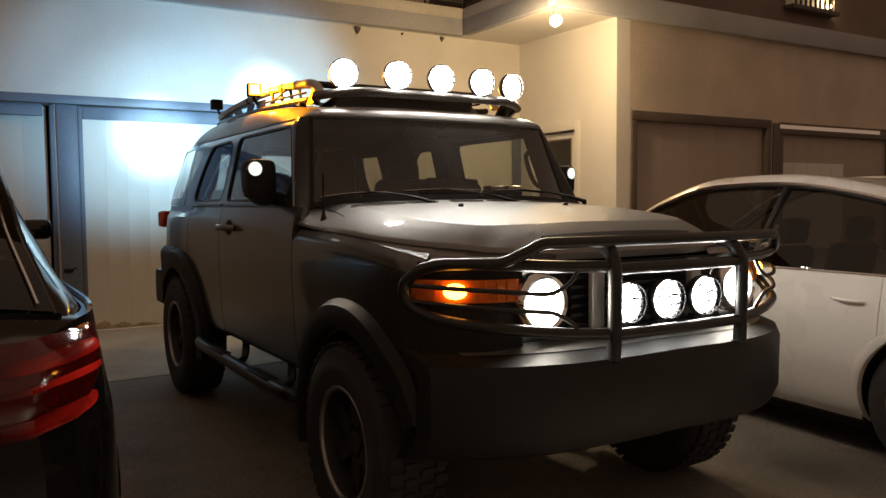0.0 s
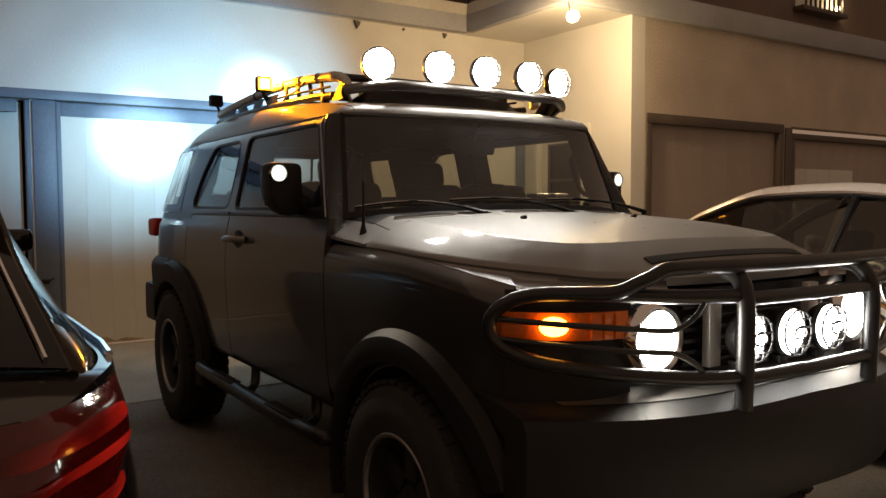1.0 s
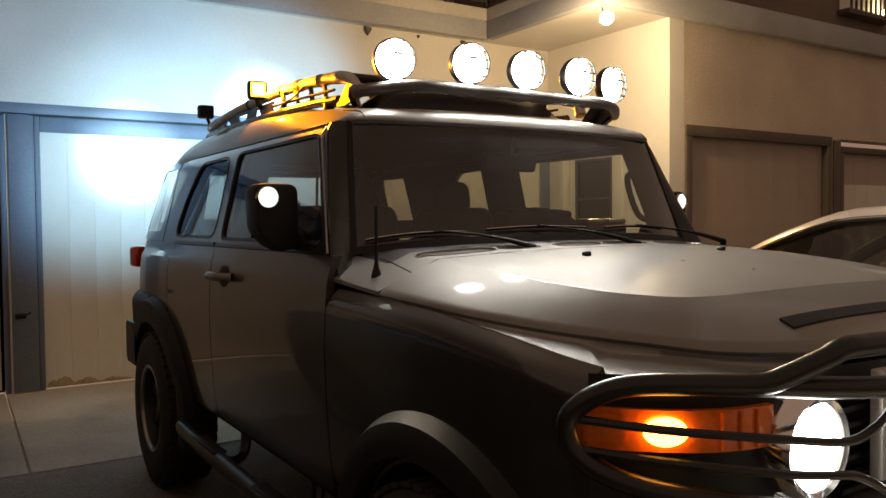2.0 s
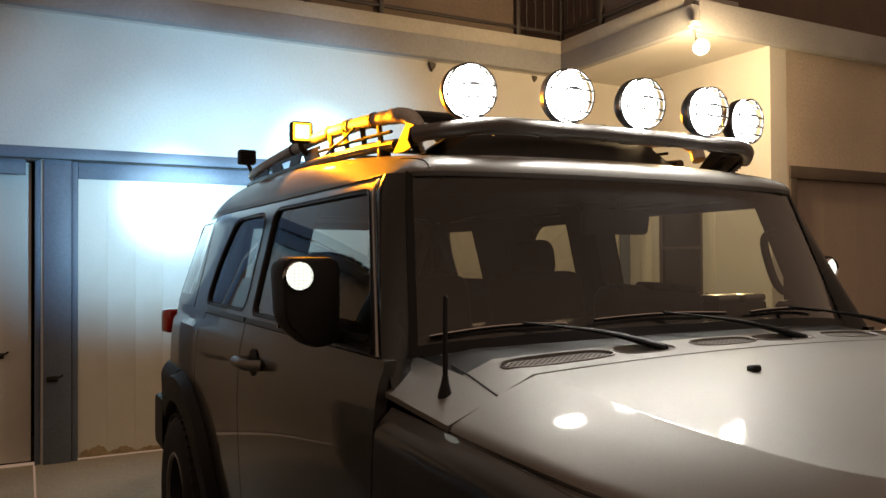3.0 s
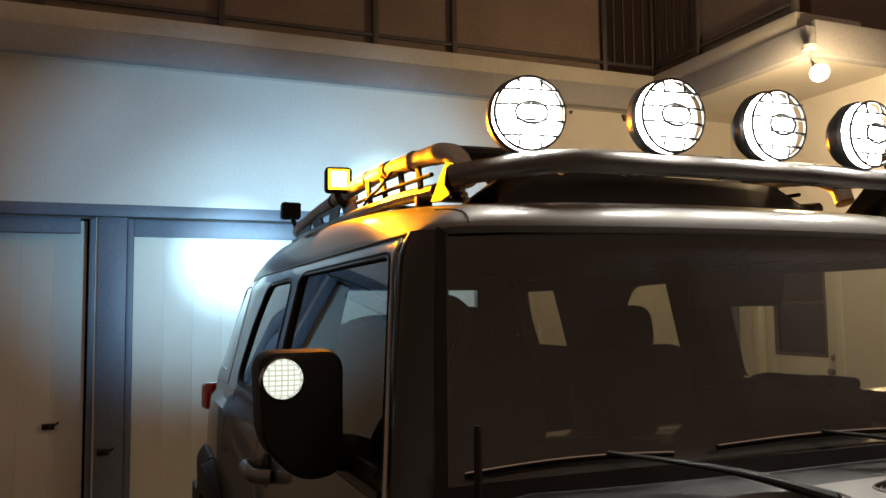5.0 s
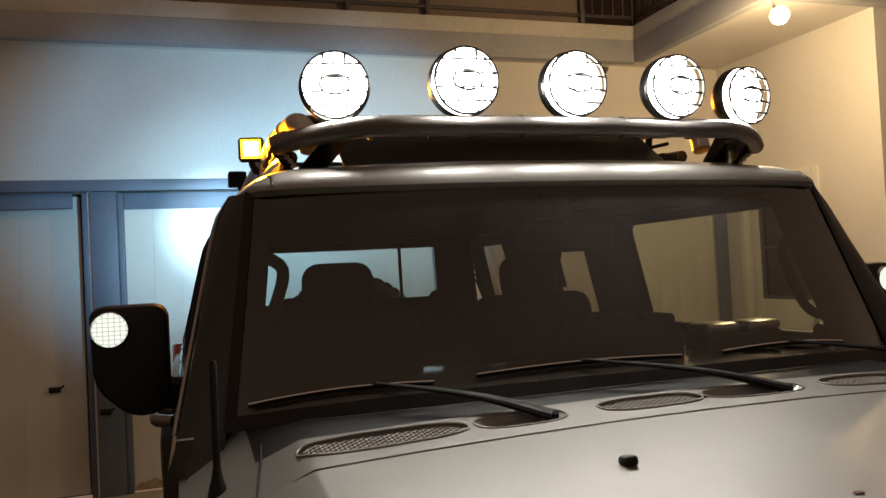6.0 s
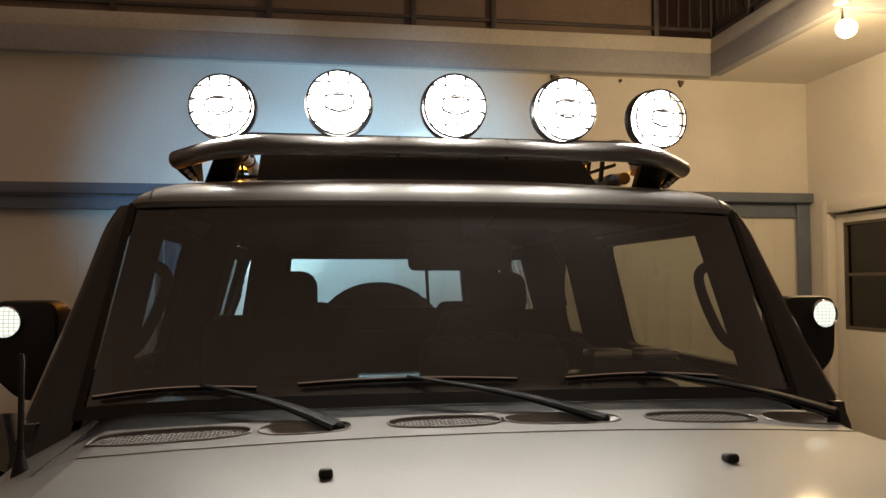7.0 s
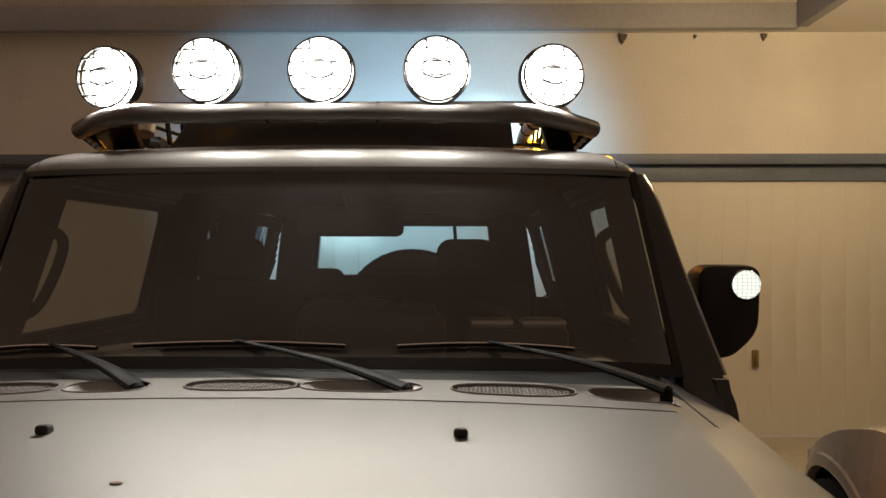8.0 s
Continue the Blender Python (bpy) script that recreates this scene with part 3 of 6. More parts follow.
def service_door():
    d = thing("door_5", (RET_X, 7.55, 0), "white service door with a dark upper window", "door", kind="structure")
    x = RET_X + 0.05
    bm = bmesh.new()
    for lo, hi in (((x, 7.16, 0.03), (x + 0.045, 7.28, 2.03)), ((x, 7.83, 0.03), (x + 0.045, 7.94, 2.03)), ((x, 7.28, 0.03), (x + 0.045, 7.83, 1.10)), ((x, 7.28, 1.95), (x + 0.045, 7.83, 2.03))):
        box(bm, lo, hi, 0.003)
    part("leaf", bm, DOORPAINT, d)
    bm = bmesh.new()
    box(bm, (x + 0.02, 7.28, 1.10), (x + 0.026, 7.83, 1.95))
    part("pane", bm, DOORGLASS, d, "dark window pane")
    bm = bmesh.new()
    for lo, hi in (((x - 0.006, 7.275, 1.09), (x + 0.02, 7.30, 1.96)), ((x - 0.006, 7.81, 1.09), (x + 0.02, 7.835, 1.96)), ((x - 0.006, 7.30, 1.09), (x + 0.02, 7.81, 1.115)), ((x - 0.006, 7.30, 1.935), (x + 0.02, 7.81, 1.96)), ((x, 7.30, 1.52), (x + 0.02, 7.81, 1.545))):
        box(bm, lo, hi, 0.003)
    part("window_bead", bm, BROWNTRIM, d, "dark window bead")
    bm = bmesh.new()
    for lo, hi in (((RET_X - 0.02, 7.07, 0.0), (RET_X + 0.1, 7.15, 2.15)), ((RET_X - 0.02, 7.95, 0.0), (RET_X + 0.1, 8.03, 2.15)), ((RET_X - 0.02, 7.15, 2.05), (RET_X + 0.1, 7.95, 2.15))):
        box(bm, lo, hi, 0.004)
    part("door_frame", bm, STUCCO, d)
    for z in (0.98, 1.09):
        bm = bmesh.new()
        turned(bm, pose(x, 7.215, z, 0, 0, -90) @ pose(0, 0, 0, 0, 0, 0), [(-0.001, 0.012), (-0.03, 0.012), (-0.036, 0.026), (-0.058, 0.027), (-0.068, 0.012)] if z < 1 else [(-0.001, 0.027), (-0.018, 0.025), (-0.02, 0.01)], 18)
        part("knob" if z < 1 else "deadbolt", bm, GREYSTEEL, d, "dull brass-coloured knob" if z < 1 else "")
    bm = bmesh.new()
    box(bm, (RET_X + 0.2, 7.0, -0.1), (RET_X + 1.2, 8.2, 2.3))
    bmesh.ops.reverse_faces(bm, faces=bm.faces)
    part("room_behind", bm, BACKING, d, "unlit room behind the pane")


service_door()


def wall_bits():
    for x, z, s in ((3.88, 3.165, 0.035), (4.99, 3.17, 0.025), (4.45, 3.175, 0.012)):
        h = thing("wall_hook", (x, WALL_Y, z), "small dark bracket screwed to the wall", "bracket")
        bm = bmesh.new()
        outline_fill(bm, [(x - s, WALL_Y - 0.001, z + s), (x + s, WALL_Y - 0.001, z + s * 0.8), (x + s * 0.7, WALL_Y - 0.001, z - s * 0.2), (x - s * 0.1, WALL_Y - 0.001, z - s * 1.3), (x - s * 0.6, WALL_Y - 0.001, z - s * 0.3)], Vector((0, -0.03, 0)))
        part("plate", bm, BROWNTRIM, h)
    m = thing("door_pull", (4.93, WALL_Y, 0.62), "small tarnished brass pull on the garage door", "handle")
    bm = bmesh.new()
    box(bm, (4.905, WALL_Y - 0.014, 0.55), (4.955, WALL_Y + 0.008, 0.69), 0.005)
    box(bm, (4.922, WALL_Y - 0.030, 0.58), (4.938, WALL_Y - 0.012, 0.66), 0.004)
    part("plate", bm, material("tarnished_brass", (0.30, 0.22, 0.09), 0.45, metal=0.7, vary=0.25, size=20), m)
    # the flood lamp at the corner of the soffit
    f = thing("flood_lamp", (5.10, 6.25, 3.2), "lit round flood lamp hung under the soffit corner", "flood lamp")
    bm = bmesh.new()
    turned(bm, pose(5.14, 6.32, 3.195, 90, 0, 0), [(0.0, 0.045), (0.03, 0.045), (0.034, 0.02)], 18)
    tube(bm, [(5.14, 6.32, 3.165), (5.12, 6.28, 3.08), (5.11, 6.25, 3.05)], 0.011, 8)
    part("bracket", bm, LEDGE, f)
    aim = look((5.10, 6.22, 3.02), (4.55, 5.5, 2.45)) @ pose(0, 0, 0, -90, 0, 0)
    bm = bmesh.new()
    turned(bm, aim, [(-0.085, 0.022), (-0.07, 0.032), (-0.01, 0.038), (0.03, 0.055), (0.045, 0.060), (0.045, 0.052), (0.03, 0.048)], 24, True, False)
    part("shade", bm, LEDGE, f)
    bm = bmesh.new()
    turned(bm, aim, [(0.030, 0.048), (0.052, 0.047), (0.072, 0.032), (0.080, 0.010)], 24)
    part("bulb", bm, FLOODLENS, f, "glowing warm bulb")


wall_bits()

# ---- the off-road vehicle ----
# u: across, from the centre line; y: along, the nose towards -y; z: up
AX_F, AX_R, AXLE_Z, AXLE_ZR = 2.965, 5.89, 0.225, 0.275
lower = curve([(0.24, 0.80), (0.30, 0.855), (0.42, 0.895), (0.62, 0.918), (0.90, 0.928), (1.02, 0.924), (1.10, 0.917), (1.16, 0.905), (1.21, 0.895)])


def inset(y):
    a = max(0.0, 2.66 - y) / 0.34
    b = max(0.0, y - 6.28) / 0.27
    return 0.17 * (1 - math.sqrt(max(0.0, 1 - min(1, a) ** 2))) + 0.16 * (1 - math.sqrt(max(0.0, 1 - min(1, b) ** 2)))


def flank(s, y, z, off=0.0):
    """The vehicle's side: s -1 or 1."""
    if z <= 1.21:
        w = lower(z)
    else:
        w = 0.895 - (z - 1.21) * 0.235 - 5.5 * max(0.0, z - 1.59) ** 2 - 0.12 * (z - 1.21) * max(0.0, (y - 5.6) / 0.9) ** 2
    bulge = 0.018 * math.exp(-((y - 3.0) / 0.55) ** 2) + 0.022 * math.exp(-((y - 5.89) / 0.6) ** 2)
    return Vector((CX + s * (w + (bulge if z < 1.15 else 0) - inset(y) * (1 if z < 1.21 else 0.55) + off), y, z))


def out_of_arch(y, z, r=0.495):
    return all((y - a) ** 2 + (z - b) ** 2 > r * r for a, b in ((AX_F, AXLE_Z), (AX_R, AXLE_ZR)))


def on_arch(y, z, centres, r, near):
    """Draws a point that lies close to a wheel arch on to its circle."""
    for a, b in centres:
        d = math.hypot(y - a, z - b)
        if abs(d - r) < near and d > 0:
            return a + (y - a) * r / d, b + (z - b) * r / d
    return y, z


def off_roader():
    v = thing("off_road_vehicle", (CX, 4.3, GZ), "silver-grey boxy off-roader, roof rack, bull bar, lamps lit", "off-road vehicle")

    # -- body panels --
    wing_top = curve([(2.455, 1.012), (2.60, 1.034), (2.80, 1.056), (3.00, 1.074), (3.30, 1.086), (3.617, 1.090)])
    for s in (-1, 1):
        fold = Vector((-s * 0.03, 0, 0))
        for name, y0, y1, zlo, zhi in (("front_fender", 2.455, 3.617, 0.50, 1.075), ("front_door", 3.625, 4.895, 0.425, 1.195), ("rear_door", 4.903, 5.618, 0.425, 1.195), ("rear_quarter", 5.626, 6.548, 0.42, 1.205)):
            bm = bmesh.new()
            top = wing_top if name == "front_fender" else (lambda y, h=zhi: h)
            ny, nz = max(8, int((y1 - y0) / 0.03)), 30
            shoulder = lambda y, k: -0.040 * max(0.0, 1 - (1 - k) * (top(y) - zlo) / 0.055) ** 1.4 if name == "front_fender" else 0.0
            sheet(bm, lambda y, k: flank(s, *on_arch(y, zlo + (top(y) - zlo) * k, ((AX_F, AXLE_Z), (AX_R, AXLE_ZR)), 0.495, 0.022), shoulder(y, k)), steps(y0, y1, ny), steps(0, 1, nz), lambda y, k: out_of_arch(y, zlo + (top(y) - zlo) * k) and not (y < 2.455 and zlo + (top(y) - zlo) * k < 1.0), fold if name != "front_fender" else Vector((-s * 0.012, 0, -0.03)))
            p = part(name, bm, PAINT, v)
            if name == "front_door":
                bm = bmesh.new()
                at = flank(s, 4.70, 1.07)
                tube(bm, smoothed([at + Vector((s * 0.002, -0.105, 0.004)), at + Vector((s * 0.045, -0.08, 0.006)), at + Vector((s * 0.052, 0.0, 0.006)), at + Vector((s * 0.045, 0.08, 0.004)), at + Vector((s * 0.002, 0.105, 0))], 4), 0.017, 10, flat=1.1)
                part("handle", bm, LITPAINT, p, "silver-grey pull handle")
                # thin black disc on the door that paints the shade under the grip
                bm = bmesh.new()
                bmesh.ops.create_uvsphere(bm, u_segments=20, v_segments=10, radius=0.5, matrix=Matrix.LocRotScale(at + Vector((s * 0.001, 0.0, -0.006)), None, (0.006, 0.135, 0.115)))
                part("handle_shade", bm, BLACKPLASTIC, p, "black disc for the shade behind the handle")
            if name in ("front_door", "rear_door"):
                bm = bmesh.new()
                sheet(bm, lambda y, z: flank(s, y, z, 0.006), steps(max(3.70, y0 + 0.01), y1 - 0.01, 16), [1.201, 1.208, 1.216], rim=fold)
                part("belt_strip", bm, BLACKTUBE, p)
        # sill and step bar
        bm = bmesh.new()
        sheet(bm, lambda y, z: flank(s, y, z, -0.012), steps(3.50, 5.22, 30), [0.400, 0.41, 0.43, 0.45], rim=fold)
        part("sill", bm, BLACKPLASTIC, v)
        bm = bmesh.new()
        xx = CX + s * 0.985
        tube(bm, smoothed([(CX + s * 0.82, 3.52, 0.27), (xx - s * 0.05, 3.55, 0.30), (xx, 3.66, 0.305), (xx, 4.4, 0.305), (xx, 5.14, 0.315), (xx - s * 0.05, 5.24, 0.31), (CX + s * 0.82, 5.27, 0.27)], 6), 0.036, 12)
        bar = part("step_bar", bm, BLACKTUBE, v, "black tubular side step")
        for y in (3.95, 4.75):
            bm = bmesh.new()
            tube(bm, smoothed([(CX + s * 0.80, y + 0.06, 0.43), (CX + s * 0.805, y + 0.04, 0.33), (CX + s * 0.83, y + 0.01, 0.265), (CX + s * 0.90, y - 0.01, 0.25), (xx, y - 0.02, 0.285)], 4), 0.022, 8, flat=1.7)
            part("strut", bm, BLACKTUBE, bar, "curved hanger bracket")
            bm = bmesh.new()
            box(bm, (xx - 0.030, y - 0.16, 0.334), (xx + 0.030, y + 0.16, 0.344), 0.004)
            part("step_pad", bm, BLACKPLASTIC, bar, "black ribbed tread pad")
        # flares over the wheels
        for name, ay, az, wide in (("front_flare", AX_F, AXLE_Z, 0.60), ("rear_flare", AX_R, AXLE_ZR, 0.625)):
            bm = bmesh.new()
            angles = [radians(a) for a in steps(-14, 160 if ay == AX_F else 190, 40)]

            def lip(a, k):
                r, o = ((0.475, 0.0), (0.485, 0.046), (0.525, 0.054), (wide - 0.025, 0.044), (wide, 0.004), (wide - 0.005, -0.02))[k]
                y, z = ay + math.cos(a) * r * 1.01, az + math.sin(a) * r
                q = flank(s, max(2.52, min(6.42, y)), max(0.45, min(1.05, z)))
                return Vector((CX + s * (abs(q.x - CX) + o), y, z))
            sheet(bm, lip, angles, [0, 1, 2, 3, 4, 5])
            part(name, bm, BLACKPLASTIC, v, "black plastic wheel-arch flare")
        # wheel-well liner
        for ay, az in ((AX_F, AXLE_Z), (AX_R, AXLE_ZR)):
            bm = bmesh.new()
            sheet(bm, lambda a, w: Vector((CX + s * w, ay + math.cos(a) * 0.51, az + math.sin(a) * 0.51)), [radians(a) for a in steps(8, 172, 24)], [0.45, 0.70, 0.92])
            part("wheel_liner", bm, CABIN, v)

    # -- wheels --
    def wheel(x, y, z, turn, name="wheel"):
        m = pose(x, y, z, 0, 0, turn)
        bm = bmesh.new()
        turned(bm, m, [(-0.13, 0.24), (-0.142, 0.30), (-0.14, 0.36), (-0.125, 0.395), (-0.10, 0.412), (0.10, 0.412), (0.125, 0.395), (0.14, 0.36), (0.142, 0.30), (0.13, 0.24)], 44, False, False)
        lugs = bmesh.new()
        for k in range(44):
            a = 2 * math.pi * k / 44
            for yy in (-0.098, -0.035, 0.035, 0.098):
                b = a + (0.07 if yy in (-0.035, 0.098) else 0)
                obox(lugs, m @ Matrix.Rotation(b, 4, "Y") @ Matrix.Translation((0, yy, 0.415)), (0.036, 0.05, 0.014))
        tyre_ob = bm
        bm2 = bmesh.new()
        turned(bm2, m, [(-0.12, 0.20), (-0.12, 0.238), (0.118, 0.240), (0.128, 0.243), (0.125, 0.225), (0.10, 0.218), (0.04, 0.215), (0.03, 0.10), (0.055, 0.075), (0.06, 0.0005)], 36, True, False)
        w = part(name, bm2, DARKRIM, v, "dark alloy wheel")
        part("tyre", tyre_ob, RUBBER, w, "black off-road tyre")
        bm = bmesh.new()
        turned(bm, m, [(0.118, 0.222), (0.131, 0.226), (0.134, 0.236), (0.128, 0.243)], 40, False, False)
        part("rim_edge", bm, GREYSTEEL, w, "bright worn rim edge")
        tagged(part("tread", lugs, RUBBER, w, "blocky tread lugs"), kind="stuff")
        for k in range(6):
            bm = bmesh.new()
            r = m @ Matrix.Rotation(k * math.pi / 3, 4, "Y")
            obox(bm, r @ Matrix.Translation((0, 0.055, 0.15)), (0.075, 0.04, 0.17), 0.012)
            part("spoke", bm, DARKRIM, w)
        bm = bmesh.new()
        turned(bm, m, [(0.05, 0.055), (0.075, 0.05), (0.085, 0.035), (0.088, 0.0005)], 20)
        part("hub_cap", bm, DARKRIM, w)

    for s in (-1, 1):
        wheel(CX + s * 0.845, AX_F, AXLE_Z, -90 * s)
        wheel(CX + s * 0.855, AX_R, AXLE_ZR, -90 * s)
    wheel(CX + 0.03, 6.72, 1.06, 0, "spare_wheel")

    # -- bonnet, cowl --
    plateau = curve([(2.20, 1.098), (2.49, 1.130), (2.70, 1.156), (2.92, 1.181), (3.12, 1.200), (3.30, 1.212)])

    def hood_drop(a):
        """How far the bonnet's back edge lies below its middle."""
        return 0.022 * (a / 0.7) ** 2 if a < 0.70 else 0.022 + 0.45 * (a - 0.70)

    # the outer edge, which sweeps in round the nose, and the crease round the raised middle, from the nose to the back
    EDGE = [(0.0, 2.250, 1.030), (0.25, 2.258, 1.031), (0.45, 2.295, 1.032), (0.58, 2.360, 1.035), (0.63, 2.420, 1.038), (0.68, 2.490, 1.045), (0.73, 2.570, 1.051), (0.78, 2.665, 1.058), (0.83, 2.790, 1.068), (0.87, 2.930, 1.080), (0.893, 3.080, 1.092), (0.898, 3.180, 1.097), (0.898, 3.292, 1.101)]
    CREASE = [(0.0, 2.500), (0.18, 2.500), (0.33, 2.503), (0.44, 2.515), (0.50, 2.530), (0.555, 2.560), (0.60, 2.610), (0.64, 2.670), (0.675, 2.770), (0.698, 2.900), (0.706, 3.050), (0.703, 3.170), (0.70, 3.292)]
    edge_line = smoothed(EDGE, 4)
    crease_line = [Vector((p.x, p.y, plateau(p.y) - 0.022 * (p.x / 0.7) ** 2)) for p in smoothed([(a, b, 0.0) for a, b in CREASE], 4)]
    back_bow = lambda a, y: 0.02 * (a / 0.87) ** 2 * min(1.0, max(0.0, (y - 2.9) / 0.39))
    nose_y = curve([(a, b) for a, b, c in EDGE[:5]])

    def bonnet(u, y):
        """A place on the raised middle, or on the sloping band across the nose."""
        a = abs(u)
        if y >= 2.50:
            return Vector((CX + u, y, plateau(y) - 0.022 * (a / 0.7) ** 2))
        k = (2.50 - y) / (2.50 - nose_y(a))
        return Vector((CX + u, y, (plateau(2.50) - 0.022 * (a / 0.7) ** 2) * (1 - k) + 1.031 * k + 0.006 * math.sin(math.pi * k)))
    bm = bmesh.new()
    rows = []
    for s in (-1, 1):
        for e, p in (zip(edge_line[::-1], crease_line[::-1]) if s < 0 else zip(edge_line[1:], crease_line[1:])):
            e, p = Vector((s * e.x, e.y, e.z)), Vector((s * p.x, p.y, p.z))
            inward = (p - e).normalized()
            row = [e + inward * 0.016 + Vector((0, 0, -0.040)), e + Vector((0, 0, -0.008))]
            row += [e.lerp(p, r) + Vector((0, 0, 0.006 * math.sin(math.pi * r))) for r in (0.03, 0.12, 0.3, 0.5, 0.7, 0.88, 0.985, 1.0)]
            spine = Vector((0, max(p.y, 2.72), 0))
            for q in (0.006, 0.08, 0.25, 0.45, 0.7, 1.0):
                m = p.lerp(spine, q)
                row.append(Vector((m.x, m.y, plateau(m.y) - 0.022 * (m.x / 0.7) ** 2)))
            rows.append([bm.verts.new((CX + m.x, m.y + back_bow(abs(m.x), m.y), m.z)) for m in row])
    for ra, rb in zip(rows, rows[1:]):
        for k in range(len(ra) - 1):
            bm.faces.new((ra[k], rb[k], rb[k + 1], ra[k + 1]))
    bmesh.ops.remove_doubles(bm, verts=bm.verts, dist=0.0004)
    hood = part("bonnet", bm, LITPAINT, v)
    for u in (-0.30, 0.326):
        bm = bmesh.new()
        q = bonnet(u, 3.10)
        obox(bm, Matrix.Translation(q + Vector((0, 0, 0.005))) @ pose(0, 0, 0, -8, 0, 0), (0.021, 0.026, 0.015), 0.006, 3)
        part("washer_nozzle", bm, BLACKPLASTIC, hood, "small black washer nozzle")
    bm = bmesh.new()
    sheet(bm, lambda u, y: bonnet(u, y) + Vector((0, 0, 0.004)), steps(-0.40, 0.40, 14), [2.345, 2.362, 2.38], rim=Vector((0, 0, -0.006)))
    part("front_strip", bm, BLACKPLASTIC, hood, "thin black strip along the bonnet's edge")
    for u, y, r in ((-0.105, 2.90, 0.007), (-0.02, 2.72, 0.005), (0.31, 2.8, 0.006)):
        bm = bmesh.new()
        q = bonnet(u, y)
        rng = random.Random(int(u * 1000))
        outline_fill(bm, [q + Vector((math.cos(a) * r * rng.uniform(0.6, 1.7), math.sin(a) * r * rng.uniform(0.4, 0.9), 0.0006)) for a in steps(0, 5.6, 8)], Vector((0, 0, 0.0006)))
        part("paint_chip", bm, RUST, hood, "brown stone chip in the paint")

    def cowl(u, y):
        a = abs(u)
        k = (y - 3.30) / 0.26
        z = 1.211 + 0.028 * k - hood_drop(a)
        return Vector((CX + u, y + 0.10 * k * (a / 0.87) ** 2 + 0.02 * (a / 0.87) ** 2, z))
    wells = [(-0.335, 0.082, 0.036), (0.142, 0.112, 0.036), (0.648, 0.086, 0.036)]
    vents = [(-0.572, 0.142, 0.036), (-0.082, 0.104, 0.034), (0.424, 0.116, 0.034)]
    LINE = 3.378

    def oval(u, y, c, w, h):
        return (abs((u - c) / w) ** 2.6 + abs((y - LINE) / h) ** 2.6) ** (1 / 2.6)

    def on_oval(u, y):
        """Draws a point near an opening on to its edge."""
        for c, w, h in wells + vents:
            e = oval(u, y, c, w, h)
            if abs(e - 1) < 0.16:
                return c + (u - c) / e, LINE + (y - LINE) / e
        return u, y
    bm = bmesh.new()
    sheet(bm, lambda u, y: cowl(*on_oval(u, y)), steps(-0.896, 0.896, 174), steps(3.303, 3.60, 44), lambda u, y: (y < 3.431 or abs(u) > 0.775) and all(oval(u, y, *o) > 1 for o in wells + vents), Vector((0, 0, -0.012)))
    cw = part("cowl", bm, LITPAINT, v)
    bm = bmesh.new()
    sheet(bm, lambda u, y: cowl(u, y) + Vector((0, 0, -0.006)), steps(-0.772, 0.772, 30), steps(3.434, 3.60, 5), rim=Vector((0, 0, -0.02)))
    part("cowl_cover", bm, BLACKPLASTIC, cw, "black plastic strip below the windscreen")
    bm = bmesh.new()
    sheet(bm, lambda u, y: cowl(u, y) + Vector((0, 0, -0.045)), steps(-0.76, 0.76, 12), steps(3.31, 3.50, 4))
    part("cowl_trough", bm, CABIN, cw, "black trough below the cowl")

    def edge(c, w, h, a, r=1.0):
        ca, sa = math.cos(a), math.sin(a)
        return cowl(c + w * r * math.copysign(abs(ca) ** 0.77, ca), LINE + h * r * math.copysign(abs(sa) ** 0.77, sa))
    for s in (-1, 1):
        bm = bmesh.new()
        tube(bm, [cowl(s * u, y) for u, y in ((0.785, 3.304), (0.775, 3.36), (0.765, 3.42), (0.757, 3.49))], 0.0026, 6)
        part("panel_gap", bm, BLACKPLASTIC, cw, "dark joint between cowl and wing")
    for c, w, h in wells:
        bm = bmesh.new()
        sheet(bm, lambda a, r: edge(c, w, h, a, r) + Vector((0, 0, -0.030 * (1 - r ** 3))), steps(0, 2 * math.pi, 36), [0.02, 0.3, 0.55, 0.75, 0.9, 1.0])
        wl = part("wiper_well", bm, LITPAINT, cw, "painted oval hollow round the wiper pivot")
        bm = bmesh.new()
        tube(bm, [edge(c, w, h, a) + Vector((0, 0, 0.0005)) for a in steps(0, 2 * math.pi * 39 / 40, 39)], 0.0020, 6, closed=True)
        part("lip", bm, LITPAINT, wl)
    for c, w, h in vents:
        bm = bmesh.new()
        tube(bm, [edge(c, w, h, a) + Vector((0, 0, 0.001)) for a in steps(0, 2 * math.pi * 39 / 40, 39)], 0.0024, 6, closed=True)
        g = part("vent", bm, LITPAINT, cw, "mesh cowl vent")
        bm = bmesh.new()
        for k in range(-7, 20):
            for d in (-1, 1):
                u0 = c - d * w + d * 0.015 * k
                line = []
                for j in range(8):
                    u, y = u0 + d * 0.014 * j, LINE - h + 0.0105 * j
                    if oval(u, y, c, w, h) <= 1:
                        line.append(cowl(u, y) + Vector((0, 0, -0.004)))
                if len(line) > 1:
                    tube(bm, line, 0.0016, 4)
        part("mesh", bm, LITPAINT, g, "painted diamond mesh")
    bm = bmesh.new()
    tube(bm, smoothed([(1.437, 3.45, 1.110), (1.437, 3.45, 1.150), (1.437, 3.449, 1.178)], 3), [0.017, 0.017, 0.016, 0.013, 0.010, 0.008, 0.007], 10)
    aerial = part("antenna", bm, BLACKPLASTIC, v, "short black rubber antenna")
    bm = bmesh.new()
